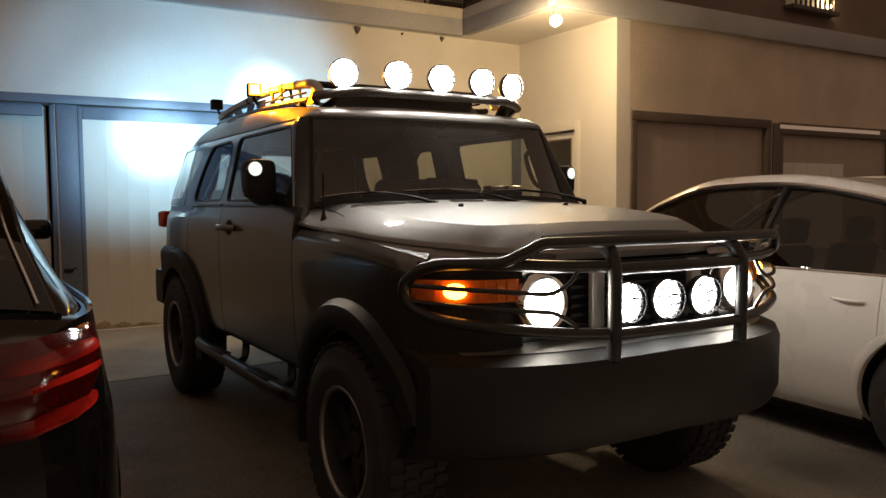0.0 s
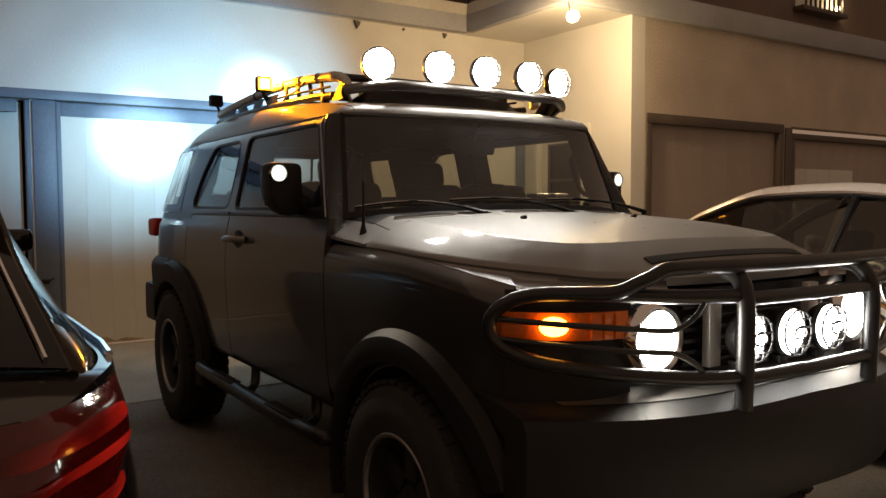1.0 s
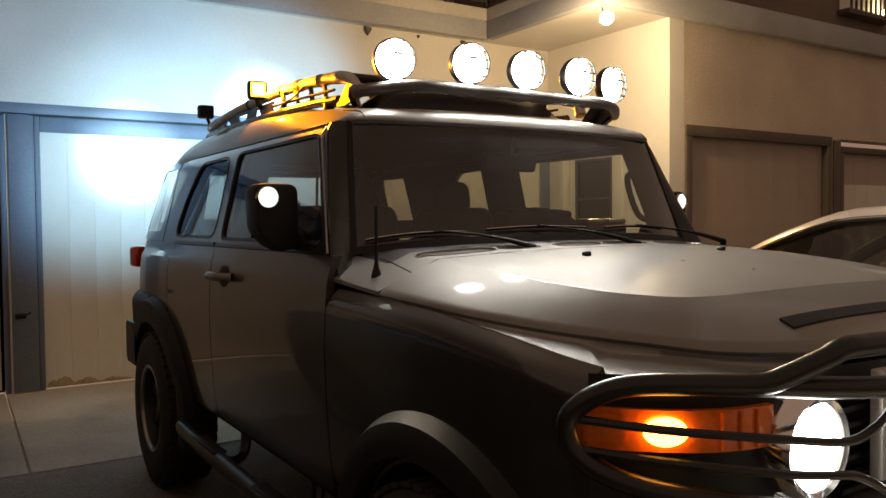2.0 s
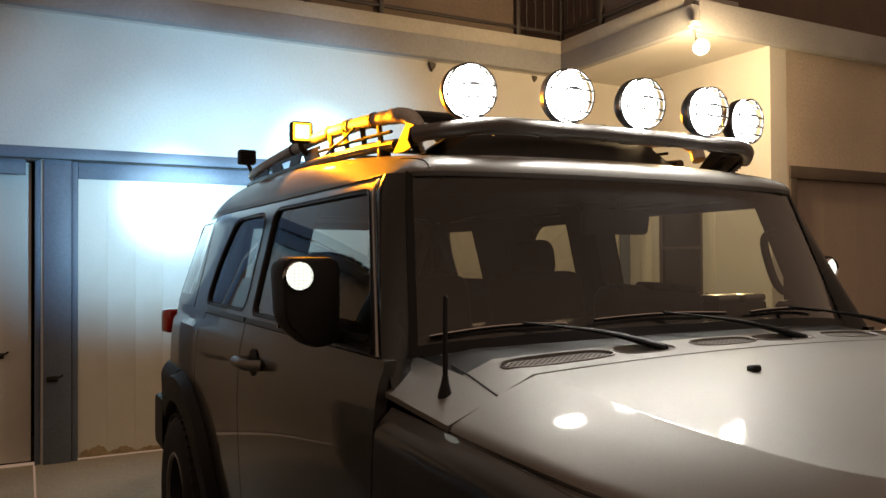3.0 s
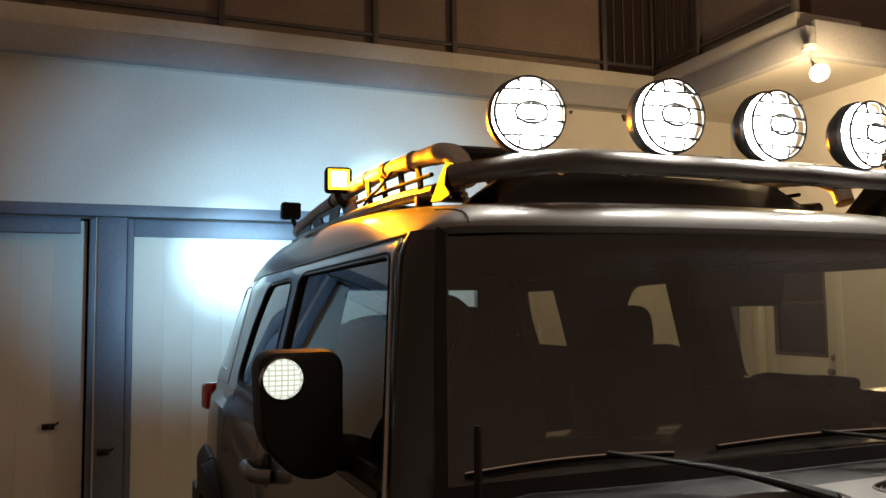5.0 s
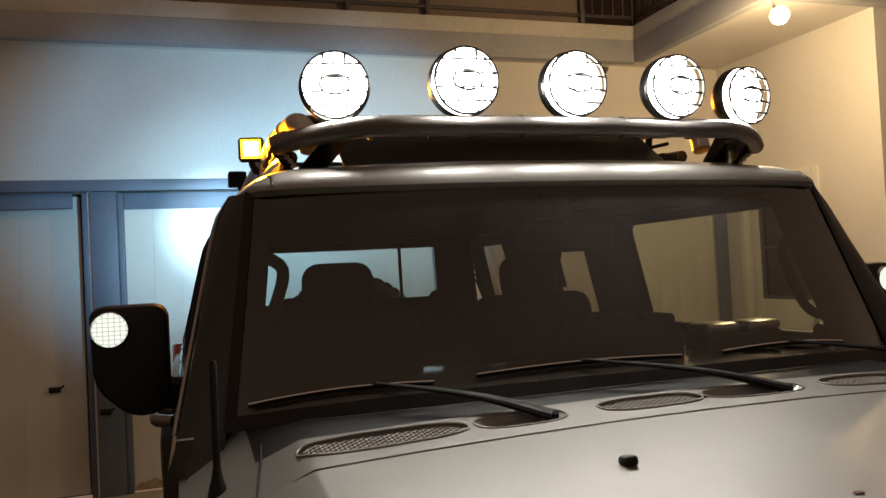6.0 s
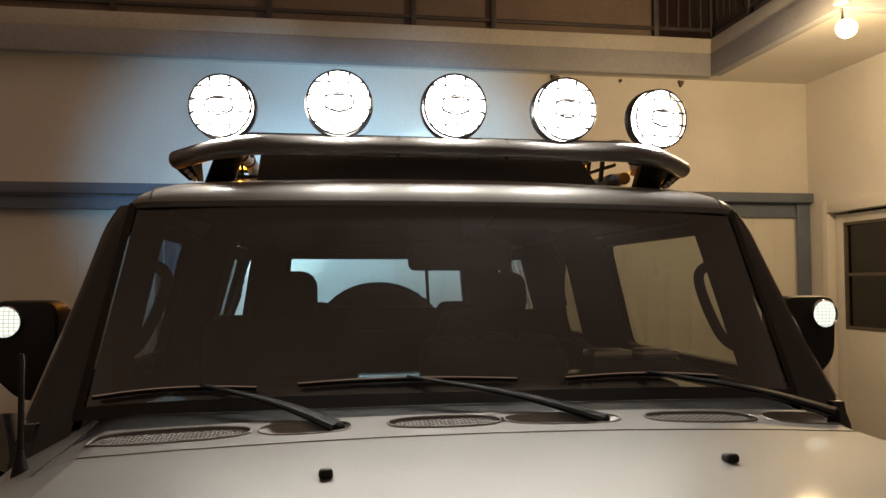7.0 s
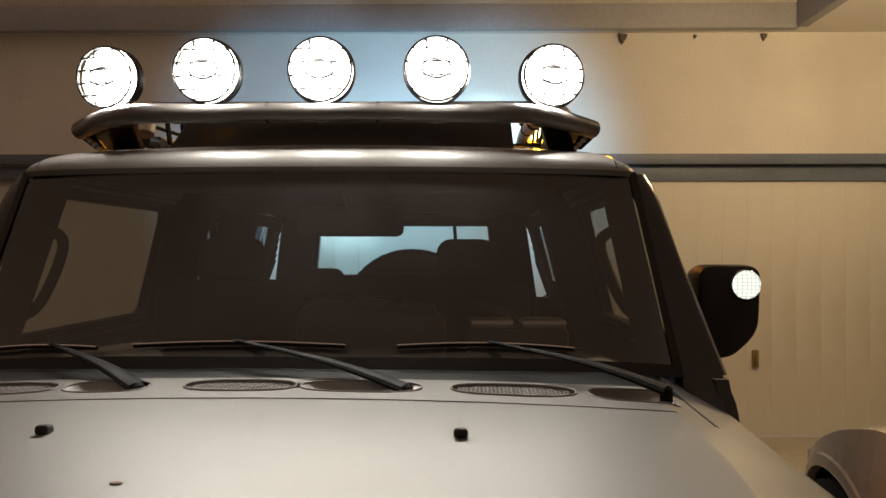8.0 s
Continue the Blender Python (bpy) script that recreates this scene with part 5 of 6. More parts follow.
        part("badge", bm, BLACKTUBE, lamp_ob, "plain wire badge shape")

    for u, y, z, turn in ((-0.538, 3.853, 1.893, -9), (-0.268, 3.765, 1.889, -2), (0.0, 3.762, 1.889, 0), (0.268, 3.760, 1.889, 2), (0.542, 3.850, 1.893, 9)):
        driving_lamp(pose(CX + u, y + 0.012, z, 3, 0, turn), 0.0725, LAMPWHITE, 0.05, "roof_lamp", "round black driving lamp, lit, with wire guard")
    for u in (-0.195, 0.012, 0.218):
        driving_lamp(pose(CX + u, 2.145, 0.84), 0.0725, GRILLELAMP, 0.03, "grille_lamp", "round lit driving lamp behind the bull bar")

    # -- roof rack --
    bm = bmesh.new()
    rail, rails = {}, []
    for s in (-1, 1):
        rail[s] = smoothed([(CX + s * 0.578, 4.24, 1.886), (CX + s * 0.582, 4.4, 1.898), (CX + s * 0.578, 4.7, 1.916), (CX + s * 0.572, 5.0, 1.924), (CX + s * 0.582, 5.4, 1.908), (CX + s * 0.592, 5.7, 1.886), (CX + s * 0.585, 5.98, 1.866), (CX + s * 0.54, 6.09, 1.862)], 6)
        bars = bmesh.new()
        tube(bars, rail[s], 0.024, 14)
        rails.append(bars)
        tube(bm, smoothed([(CX + s * 0.598, 4.20, 1.788), (CX + s * 0.602, 4.6, 1.808), (CX + s * 0.605, 5.6, 1.815), (CX + s * 0.59, 6.02, 1.815)], 5), 0.019, 10)
    for y, z in ((6.09, 1.862), (6.04, 1.815)):
        tube(bm, [(CX - 0.55, y, z), (CX + 0.55, y, z)], 0.02 if z > 1.85 else 0.015, 10)
    rack = part("roof_rack", bm, BLACKTUBE, v, "black tubular roof basket")
    for bars in rails:
        part("side_rail", bars, RAILPAINT, rack, "worn satin side tube")
    for s in (-1, 1):
        for y, wide in ((4.36, 0.034), (4.50, 0.040), (4.66, 0.040), (4.82, 0.045)):
            bm = bmesh.new()
            obox(bm, pose(CX + s * 0.586, y, 1.846 if y < 4.7 else 1.858, 0, s * 8), (0.006, wide, 0.098), 0.002)
            part("upright", bm, MATTBLACK, rack)
        bm = bmesh.new()
        tube(bm, [(CX + s * 0.590, 4.26, 1.838), (CX + s * 0.592, 4.62, 1.850), (CX + s * 0.592, 4.95, 1.858)], 0.006, 8)
        part("middle_bar", bm, MATTBLACK, rack)
        # the closed rear side panels with small slanting openings
        bm = bmesh.new()
        for y0, y1, z0, z1 in ((4.93, 5.94, 1.806, 1.836), (4.93, 5.94, 1.866, 1.880)):
            box(bm, (CX + s * 0.596 - 0.003, y0, z0), (CX + s * 0.596 + 0.003, y1, z1))
        for y0, y1, lean in ((4.93, 5.10, 0.03), (5.19, 5.33, -0.03), (5.42, 5.58, 0.03), (5.67, 5.94, -0.02)):
            outline_fill(bm, [(CX + s * 0.593, y0, 1.834), (CX + s * 0.593, y1, 1.834), (CX + s * 0.593, y1 + lean, 1.868), (CX + s * 0.593, y0 + lean, 1.868)], Vector((s * 0.006, 0, 0)))
        part("side_panel", bm, BLACKTUBE, rack, "black side panel with small cut-outs")
        for y in (4.41, 4.635, 4.665, 4.86, 5.3):
            bm = bmesh.new()
            k = min(range(len(rail[s]) - 1), key=lambda i: abs(rail[s][i][1] - y))
            at, way = Vector(rail[s][k]), (Vector(rail[s][k + 1]) - Vector(rail[s][k])).normalized()
            at += way * ((y - at.y) / way.y)
            tube(bm, [at - way * 0.008, at + way * 0.008], 0.0275, 14)
            part("clamp", bm, BLACKPLASTIC, rack)
        for y in (4.30, 5.20, 5.98):
            bm = bmesh.new()
            obox(bm, pose(CX + s * 0.598, y, 1.785), (0.036, 0.040, 0.056), 0.006)
            part("foot", bm, BLACKPLASTIC, rack)
        # folded plates that carry the front bar; the driver's side stands a little wider
        wider = 0.024 if s > 0 else 0.0
        bm = bmesh.new()
        outline_fill(bm, [(CX + s * 0.622, 4.06, 1.832), (CX + s * 0.640, 3.975, 1.812), (CX + s * 0.646, 3.945, 1.790), (CX + s * 0.642, 3.965, 1.752), (CX + s * 0.634, 4.06, 1.744), (CX + s * 0.626, 4.15, 1.752)], Vector((s * 0.010, 0, 0)))
        part("side_plate", bm, DUSTYPLATE, rack, "folded black plate at the front corner")
        bm = bmesh.new()
        tube(bm, smoothed([(CX + s * 0.5785, 4.275, 1.889), (CX + s * 0.577, 4.215, 1.883), (CX + s * (0.568 + wider), 4.165, 1.868), (CX + s * (0.562 + 2 * wider), 4.135, 1.840), (CX + s * (0.560 + 2 * wider), 4.115, 1.795)], 5), 0.0262, 14)
        part("corner_joint", bm, RAILPAINT, rack, "satin elbow at the corner of the basket")
        bm = bmesh.new()
        outline_fill(bm, [(CX + s * 0.668, 3.960, 1.800), (CX + s * 0.672, 3.965, 1.765), (CX + s * 0.640, 3.99, 1.735), (CX + s * 0.612, 3.99, 1.735), (CX + s * 0.632, 3.962, 1.772)], Vector((0, 0.006, 0)))
        part("end_plate", bm, MATTBLACK, rack)
        for k in range(4):
            bm = bmesh.new()
            turned(bm, pose(CX + s * (0.646 - 0.008 * k), 3.955 + 0.006 * k, 1.762 - 0.009 * k), [(-0.010, 0.006), (0.004, 0.006)], 8)
            part("bolt", bm, GREYSTEEL, rack)
        bm = bmesh.new()
        outline_fill(bm, [(CX + s * (0.492 + wider), 3.86, 1.795), (CX + s * (0.554 + wider), 3.86, 1.795), (CX + s * (0.606 + wider), 4.02, 1.733), (CX + s * (0.532 + wider), 4.02, 1.738)], Vector((0, 0.03, 0)))
        part("strut", bm, BLACKTUBE, rack)
        bm = bmesh.new()
        tube(bm, smoothed([(CX + s * 0.60, 4.55, 1.893), (CX + s * 0.605, 4.66, 1.862), (CX + s * 0.603, 4.76, 1.852), (CX + s * 0.600, 4.88, 1.822)], 5), 0.005, 6)
        part("cable", bm, RUBBER, rack)
    bm = bmesh.new()
    tube(bm, smoothed([(CX - 0.566, 4.20, 1.876), (CX - 0.52, 4.16, 1.874), (CX, 4.15, 1.872), (CX + 0.52, 4.16, 1.874), (CX + 0.566, 4.20, 1.876)], 6), 0.019, 10)
    part("front_cross_bar", bm, BLACKTUBE, rack)
    for y in steps(4.5, 5.9, 7):
        bm = bmesh.new()
        box(bm, (CX - 0.595, y - 0.02, 1.808), (CX + 0.595, y + 0.02, 1.818), 0.002)
        part("slat", bm, BLACKTUBE, rack)
    bm = bmesh.new()
    front_half = [(0.0, 3.775, 1.795), (0.38, 3.785, 1.795), (0.48, 3.805, 1.795), (0.56, 3.853, 1.791), (0.61, 3.898, 1.786), (0.662, 3.950, 1.780)]
    front = [(-a, b, c) for a, b, c in front_half[:0:-1]] + front_half
    tube(bm, [(CX + a, b, c) for a, b, c in smoothed(front, 5)], 0.0235, 14)
    part("light_bar", bm, RAILSTEEL, rack, "worn satin front tube that carries the lamps")
    for u in (-0.47, -0.34, -0.13, 0.13, 0.34, 0.47):
        bm = bmesh.new()
        y = 3.775 + 0.06 * (abs(u) / 0.5) ** 2
        tube(bm, [(CX + u - 0.004, y, 1.7955), (CX + u + 0.004, y, 1.7955)], 0.0252, 12)
        part("cable_tie", bm, BLACKPLASTIC, rack)
    bm = bmesh.new()
    sheet(bm, lambda u, k: Vector((CX + u, 4.02 + 0.17 * k + 0.05 * abs(u / 0.5) ** 2, 1.735 + 0.118 * k)), steps(-0.48, 0.47, 16), steps(0, 1, 4), rim=Vector((0, 0.006, 0)))
    part("wind_fairing", bm, BLACKPLASTIC, rack, "black wind fairing under the rack")
    # working lamps on the rack
    for s in (-1, 1):
        x, lamp_z = CX + s * 0.622, 1.952 if s < 0 else 1.934
        bm = bmesh.new()
        obox(bm, pose(x, 5.085, lamp_z, 0, 0, 8 * s), (0.092, 0.050, 0.088), 0.012)
        tube(bm, smoothed([(x, 5.09, 1.925), (x - s * 0.004, 5.09, 1.890), (x - s * 0.035, 5.09, 1.862)], 3), 0.012, 8)
        a = part("amber_lamp", bm, BLACKPLASTIC, rack, "square amber lamp, lit")
        bm = bmesh.new()
        obox(bm, pose(x, 5.085, lamp_z, 0, 0, 8 * s) @ Matrix.Translation((0, -0.0265, 0)), (0.072, 0.006, 0.070), 0.002)
        lens = part("lens", bm, AMBERLENS, a, "glowing amber lens")
        for dx, dz in ((-0.0135, -0.0135), (0.0135, -0.0135), (-0.0135, 0.0135), (0.0135, 0.0135)):
            bm = bmesh.new()
            obox(bm, pose(x, 5.085, lamp_z, 0, 0, 8 * s) @ Matrix.Translation((dx, -0.031, dz)), (0.0255, 0.005, 0.0255), 0.004)
            part("diode", bm, AMBERCORE, lens, "white-hot amber diode")
        x = CX + s * 0.617
        bm = bmesh.new()
        obox(bm, pose(x, 5.99, 1.957), (0.085, 0.06, 0.075), 0.010)
        for k in range(5):
            obox(bm, pose(x, 5.957, 1.930 + 0.0135 * k), (0.078, 0.012, 0.006))
        tube(bm, [(x - s * 0.01, 5.99, 1.92), (x - s * 0.03, 5.985, 1.868)], 0.010, 8)
        a = part("rear_lamp", bm, BLACKPLASTIC, rack, "square black working lamp facing the garage")
        bm = bmesh.new()
        box(bm, (x - 0.032, 6.019, 1.927), (x + 0.032, 6.024, 1.987), 0.002)
        part("lens", bm, glow("rear_lamp_lens", (0.85, 0.94, 1.0), 12.0), a, "glowing cold white lens")

    # -- mirrors with lamps --
    for s in (-1, 1):
        bm = bmesh.new()
        prof = rounded([(0.908, 1.212), (0.985, 1.200), (1.056, 1.268), (1.064, 1.436), (0.908, 1.436)], 0.036, 6)
        c = Vector((CX + s * 0.99, 0, 1.32))
        rings = []
        for y, k in ((3.875, 0.90), (3.880, 0.97), (3.90, 1.0), (3.95, 1.0), (3.99, 0.95), (3.995, 0.90)):
            rings.append([bm.verts.new(Vector((c.x + (CX + s * a - c.x) * k, y, c.z + (b - c.z) * k))) for a, b in prof])
        n = len(prof)
        for ra, rb in zip(rings, rings[1:]):
            for i in range(n):
                bm.faces.new((ra[i], ra[(i + 1) % n], rb[(i + 1) % n], rb[i]))
        bm.faces.new(rings[0])
        bm.faces.new(rings[-1])
        tube(bm, [(CX + s * 0.85, 3.95, 1.235), (CX + s * 0.93, 3.94, 1.245)], 0.035, 10)
        mr = part("door_mirror", bm, BLACKPLASTIC, v, "large black door mirror with a lamp in front")
        m = pose(CX + s * 1.021, 3.878, 1.388)
        bm = bmesh.new()
        turned(bm, m, [(-0.010, 0.0320), (-0.015, 0.0350), (-0.006, 0.0390), (0.01, 0.0390)], 26, False, False)
        part("lamp_ring", bm, CHROME, mr, "thin chrome lamp ring")
        bm = bmesh.new()
        turned(bm, m, [(-0.013, 0.0005), (-0.012, 0.018), (-0.007, 0.0335)], 26, False, False)
        part("lamp_lens", bm, MIRRORLAMP, mr, "glowing faceted round lens")
        bm = bmesh.new()
        box(bm, (CX + s * 0.94, 3.994, 1.25), (CX + s * 1.04, 3.998, 1.41))
        part("mirror_glass", bm, CHROME, mr, "mirror glass")

    # -- cabin --
    bm = bmesh.new()
    sheet(bm, lambda u, k: Vector((CX + u, 3.62 + 0.38 * k, 1.238 + 0.012 * math.sin(2.6 * k) - 0.05 * abs(u / 0.72) ** 4)), steps(-0.74, 0.74, 20), steps(0, 1, 8), rim=Vector((0, 0, -0.30)))
    db = part("dashboard", bm, DASH, v, "dark dashboard with a glossy top")
    bm = bmesh.new()
    obox(bm, pose(CX + 0.46, 3.835, 1.262, 0, 0, 2), (0.24, 0.10, 0.05), 0.015)
    part("gauge_stand", bm, CABIN, db)
    bm = bmesh.new()
    obox(bm, pose(CX + 0.11, 3.85, 1.275, 0, 4, 0), (0.36, 0.16, 0.12), 0.045, 4)
    for dx, h in ((-0.11, 0.006), (0.0, 0.010), (0.11, 0.002)):
        obox(bm, pose(CX + 0.11 + dx, 3.83, 1.328 + h, 0, 4, 0), (0.09, 0.08, 0.03), 0.012, 3)
    part("dash_pod", bm, CABIN, db, "dark three-dial pod in the middle of the dashboard")
    for dx in (-0.062, 0.062):
        bm = bmesh.new()
        obox(bm, pose(CX + 0.46 + dx, 3.83, 1.296, 0, 0, 2), (0.104, 0.085, 0.024), 0.010)
        part("gauge_pod", bm, GREYSTEEL, db, "small gauge pod on the dashboard")
    bm = bmesh.new()
    tube(bm, [Vector((CX + 0.36 + 0.185 * math.cos(a), 4.10 + 0.075 * math.sin(a), 1.145 + 0.165 * math.sin(a))) for a in steps(0, 2 * math.pi * 27 / 28, 27)], 0.016, 8, closed=True)
    tube(bm, [(CX + 0.18, 4.10, 1.145), (CX + 0.54, 4.10, 1.145)], 0.02, 8)
    part("steering_wheel", bm, CABIN, v)

    def seat(u, y, wide, dz=0.0):
        bm = bmesh.new()
        obox(bm, pose(CX + u, y - 0.28, 0.80 + dz, 6, 0, 0), (wide, 0.50, 0.16), 0.05, 3)
        st = part("seat", bm, SEATCLOTH, v, "charcoal cloth seat")
        bm = bmesh.new()
        obox(bm, pose(CX + u, y + 0.04, 1.07 + dz, -12, 0, 0), (wide, 0.14, 0.62), 0.06, 3)
        part("backrest", bm, SEATCLOTH, st)
        for d in ((0,) if wide < 0.7 else (-0.36, 0.36)):
            bm = bmesh.new()
            obox(bm, pose(CX + u + d, y + 0.115, 1.430 + dz, -10, 0, 0), (0.22, 0.11, 0.17), 0.054, 4)
            for e in (-0.06, 0.06):
                tube(bm, [(CX + u + d + e, y + 0.10, 1.40 + dz), (CX + u + d + e, y + 0.09, 1.33 + dz)], 0.006, 6)
            part("headrest", bm, SEATCLOTH, st)
    seat(-0.43, 4.40, 0.48)
    seat(0.345, 4.72, 0.46)
    seat(0.0, 5.70, 1.10, -0.13)
    bm = bmesh.new()
    obox(bm, pose(CX + 0.045, 3.93, 1.545, 8, 0, 0), (0.27, 0.035, 0.080), 0.018, 3)
    tube(bm, [(CX + 0.045, 3.92, 1.57), (CX + 0.03, 3.885, 1.655)], 0.010, 8)
    part("rear_view_mirror", bm, CABIN, v)
    for s in (-1, 1):
        bm = bmesh.new()
        obox(bm, pose(CX + s * 0.36, 3.99, 1.648, -12, 0, 0), (0.44, 0.16, 0.018), 0.007)
        part("sun_visor", bm, CABIN, v)
        # inner skins that close the cabin below the glass
        bm = bmesh.new()
        sheet(bm, lambda y, z: flank(s, y, z, -0.06), steps(3.76, 6.4, 20), steps(0.45, 1.20, 6))
        part("inner_trim", bm, CABIN, v)
        bm = bmesh.new()
        sheet(bm, lambda y, z: flank(s, y, z, -0.05), steps(5.38, 6.42, 22), steps(1.20, 1.655, 8), lambda y, z: y > 5.50 - 0.25 * (z - 1.2) and not (6.06 < y < 6.34 and 1.3 < z < 1.6))
        sheet(bm, lambda y, z: flank(s, y, z, -0.05), steps(4.80, 5.00, 3), steps(1.20, 1.68, 6), rim=Vector((-s * 0.10, 0, 0)))
        part("pillar_trim", bm, CABIN, v)
    bm = bmesh.new()
    sheet(bm, lambda u, y: Vector((CX + u, y, 0.48)), steps(-0.84, 0.84, 4), steps(3.4, 6.5, 4))
    sheet(bm, lambda u, z: Vector((CX + u, 3.62, z)), steps(-0.84, 0.84, 4), steps(0.45, 1.09, 4))
    part("cabin_floor", bm, CABIN, v)
    return v


off_roader()
# the amber lamps light the rack and the roof before them
for s, u in ((-1, -0.632), (1, 0.600)):
    spot("amber_beam", (CX + s * 0.640, 5.030, 1.962), (CX + s * 0.578, 4.20, 1.890), 330.0, AMBER, 36, 1.0, 0.035)
    spot("amber_spill", (CX + s * 0.640, 5.030, 1.952), (CX + s * 0.60, 4.2, 1.83), 12.0, AMBER, 170, 0.4, 0.025)
# the small lamps in the door mirrors shine forwards along the car
for s in (-1, 1):
    spot("mirror_light", (CX + s * 1.021, 3.855, 1.388), (CX + s * 2.1, 2.2, -0.2), 22.0, (1.0, 0.84, 0.62), 72, 0.6, 0.03)
# the headlamps throw their light forwards on the driveway
for u in (-0.51, 0.51):
    spot("headlamp_beam", (CX + u, 2.02, 0.85), (CX + u * 1.3, -2.0, -0.05), 210.0, (1.0, 0.84, 0.62), 130, 0.8, 0.05)

# ---- the two parked cars ----


def parked_car(name, label, cx, y0, length, width, sh_pts, re_pts, half_pts, axles, tyre, paint, pane, gone, rear_lamp):
    """A car with its nose towards the garage: v runs from its tail, heights are above the driveway."""
    c = thing(name, (cx, y0 + length / 2, GZ), label, "car")
    sh, re, roof_half = curve(sh_pts), curve(re_pts), curve(half_pts)
    body = curve([(0.18, 0.86), (0.24, 0.93), (0.36, 0.975), (0.55, 1.0), (0.75, 0.995), (0.95, 0.965), (1.15, 0.93)])
    v0, v1 = re_pts[0][0], re_pts[-1][0]

    def ends(v):
        a, b = max(0.0, 0.62 - v) / 0.62, max(0.0, v - (length - 0.85)) / 0.85
        return width * (0.26 * a ** 2.6 + 0.34 * b ** 2.4)

    def side(s, v, h, off=0.0):
        return Vector((cx + s * (width * body(h) - ends(v) + off), y0 + v, GZ + h))

    def clear(v, h, r):
        return all((v - a) ** 2 + (h - tyre) ** 2 > r * r for a in axles)

    lo = 0.20
    doors = [axles[0] + 0.30, axles[0] + 1.12, axles[1] - 0.50]
    for s in (-1, 1):
        for nm, a, b in (("rear_quarter", 0.0, doors[0]), ("rear_door", doors[0], doors[1]), ("front_door", doors[1], doors[2]), ("front_fender", doors[2], length)):
            bm = bmesh.new()
            g = 0.003
            sheet(bm, lambda v, k: side(s, *on_arch(v, lo + (sh(v) - lo) * k, [(q, tyre) for q in axles], tyre + 0.045, 0.024)), steps(a + g, b - g, max(8, int((b - a) / 0.035))), steps(0, 1, 24), lambda v, k: clear(v, lo + (sh(v) - lo) * k, tyre + 0.045), Vector((-s * 0.03, 0, 0)))
            p = part(nm, bm, paint, c)
            if "door" in nm:
                bm = bmesh.new()
                q = side(s, a + 0.28, sh(a) - 0.045) if paint is DARKPAINT else side(s, a + 0.17, sh(a) - 0.14)
                tube(bm, smoothed([q + Vector((0, -0.09, 0)), q + Vector((s * 0.022, -0.06, 0.002)), q + Vector((s * 0.026, 0.05, 0.004)), q + Vector((0, 0.09, 0.004))], 4), 0.012 if paint is DARKPAINT else 0.008, 8)
                part("handle", bm, CHROME if paint is DARKPAINT else paint, p, "smooth door handle")
        for k in axles:
            bm = bmesh.new()
            rings = ((0.043, -0.03), (0.043, 0.010), (0.058, 0.014), (0.088, 0.010), (0.096, -0.002))
            sheet(bm, lambda a, j: side(s, k + math.cos(a) * (tyre + rings[j][0]), max(0.2, tyre + math.sin(a) * (tyre + rings[j][0])), rings[j][1]), [radians(a) for a in steps(-18, 198, 40)], [0, 1, 2, 3, 4])
            part("arch_edge", bm, paint, c)
            bm = bmesh.new()
            sheet(bm, lambda a, w: Vector((cx + s * w, y0 + k + math.cos(a) * (tyre + 0.05), GZ + tyre + math.sin(a) * (tyre + 0.05))), [radians(a) for a in steps(-30, 210, 26)], [width - 0.35, width - 0.05])
            part("wheel_liner", bm, CABIN, c)
        # side windows in two panes, with a bright strip along their lower edge
        roofline = lambda v: re(v) - 0.012
        for nm, a, b in (("rear_side_window", v0 + 0.22, doors[1] - 0.03), ("front_side_window", doors[1] + 0.03, v1 - 0.16)):
            bm = bmesh.new()

            def gl(v, k):
                base = side(s, v, sh(v), -0.035)
                top = Vector((cx + s * (roof_half(v) - 0.01), y0 + v, GZ + max(sh(v) + 0.004, roofline(v))))
                return base.lerp(top, k) + Vector((s * 0.02 * math.sin(math.pi * k), 0, 0))
            sheet(bm, gl, steps(a, b, 14), steps(0, 1, 5))
            part(nm, bm, pane, c)
        for a, b in ((v0 + 0.005, v0 + 0.235), (v1 - 0.165, v1 - 0.005)):
            bm = bmesh.new()
            sheet(bm, gl, steps(a, b, 10), steps(0, 1, 6))
            part("corner_pillar", bm, paint, c)
        bm = bmesh.new()
        tube(bm, [side(s, v, sh(v) + 0.006, -0.006) for v in steps(v0 + 0.2, v1 - 0.1, 20)], 0.009, 6)
        part("window_strip", bm, CHROME, c, "bright metal window strip")
        bm = bmesh.new()
        tube(bm, [Vector((cx + s * (roof_half(v) + 0.004), y0 + v, GZ + re(v) - 0.010)) for v in steps(v0, v1, 26)], 0.014, 8)
        tube(bm, [side(s, doors[1], sh(doors[1]), -0.03), Vector((cx + s * roof_half(doors[1]), y0 + doors[1] - 0.05, GZ + re(doors[1]) - 0.02))], 0.026, 8)
        part("pillar", bm, BLACKPLASTIC if paint is WHITEPAINT else paint, c)
        if paint is WHITEPAINT:
            bm = bmesh.new()
            tube(bm, [Vector((cx + s * (roof_half(v) + 0.014), y0 + v, GZ + re(v) + 0.004)) for v in steps(v0, v1, 26)], 0.010, 8)
            part("roof_strip", bm, CHROME, c)
            bm = bmesh.new()
            sheet(bm, lambda v, j: Vector((cx + s * (roof_half(v) + 0.010 - 0.085 * j), y0 + v, GZ + re(v) + 0.012 + 0.050 * math.sin(1.5 * j))), steps(v0, v1, 30), steps(0, 1, 5), rim=Vector((0, 0, -0.012)))
            part("roof_rail", bm, paint, c)
        # mirror
        bm = bmesh.new()
        q = side(s, doors[2] - 0.24, sh(doors[2]), -0.02)
        high = paint is DARKPAINT
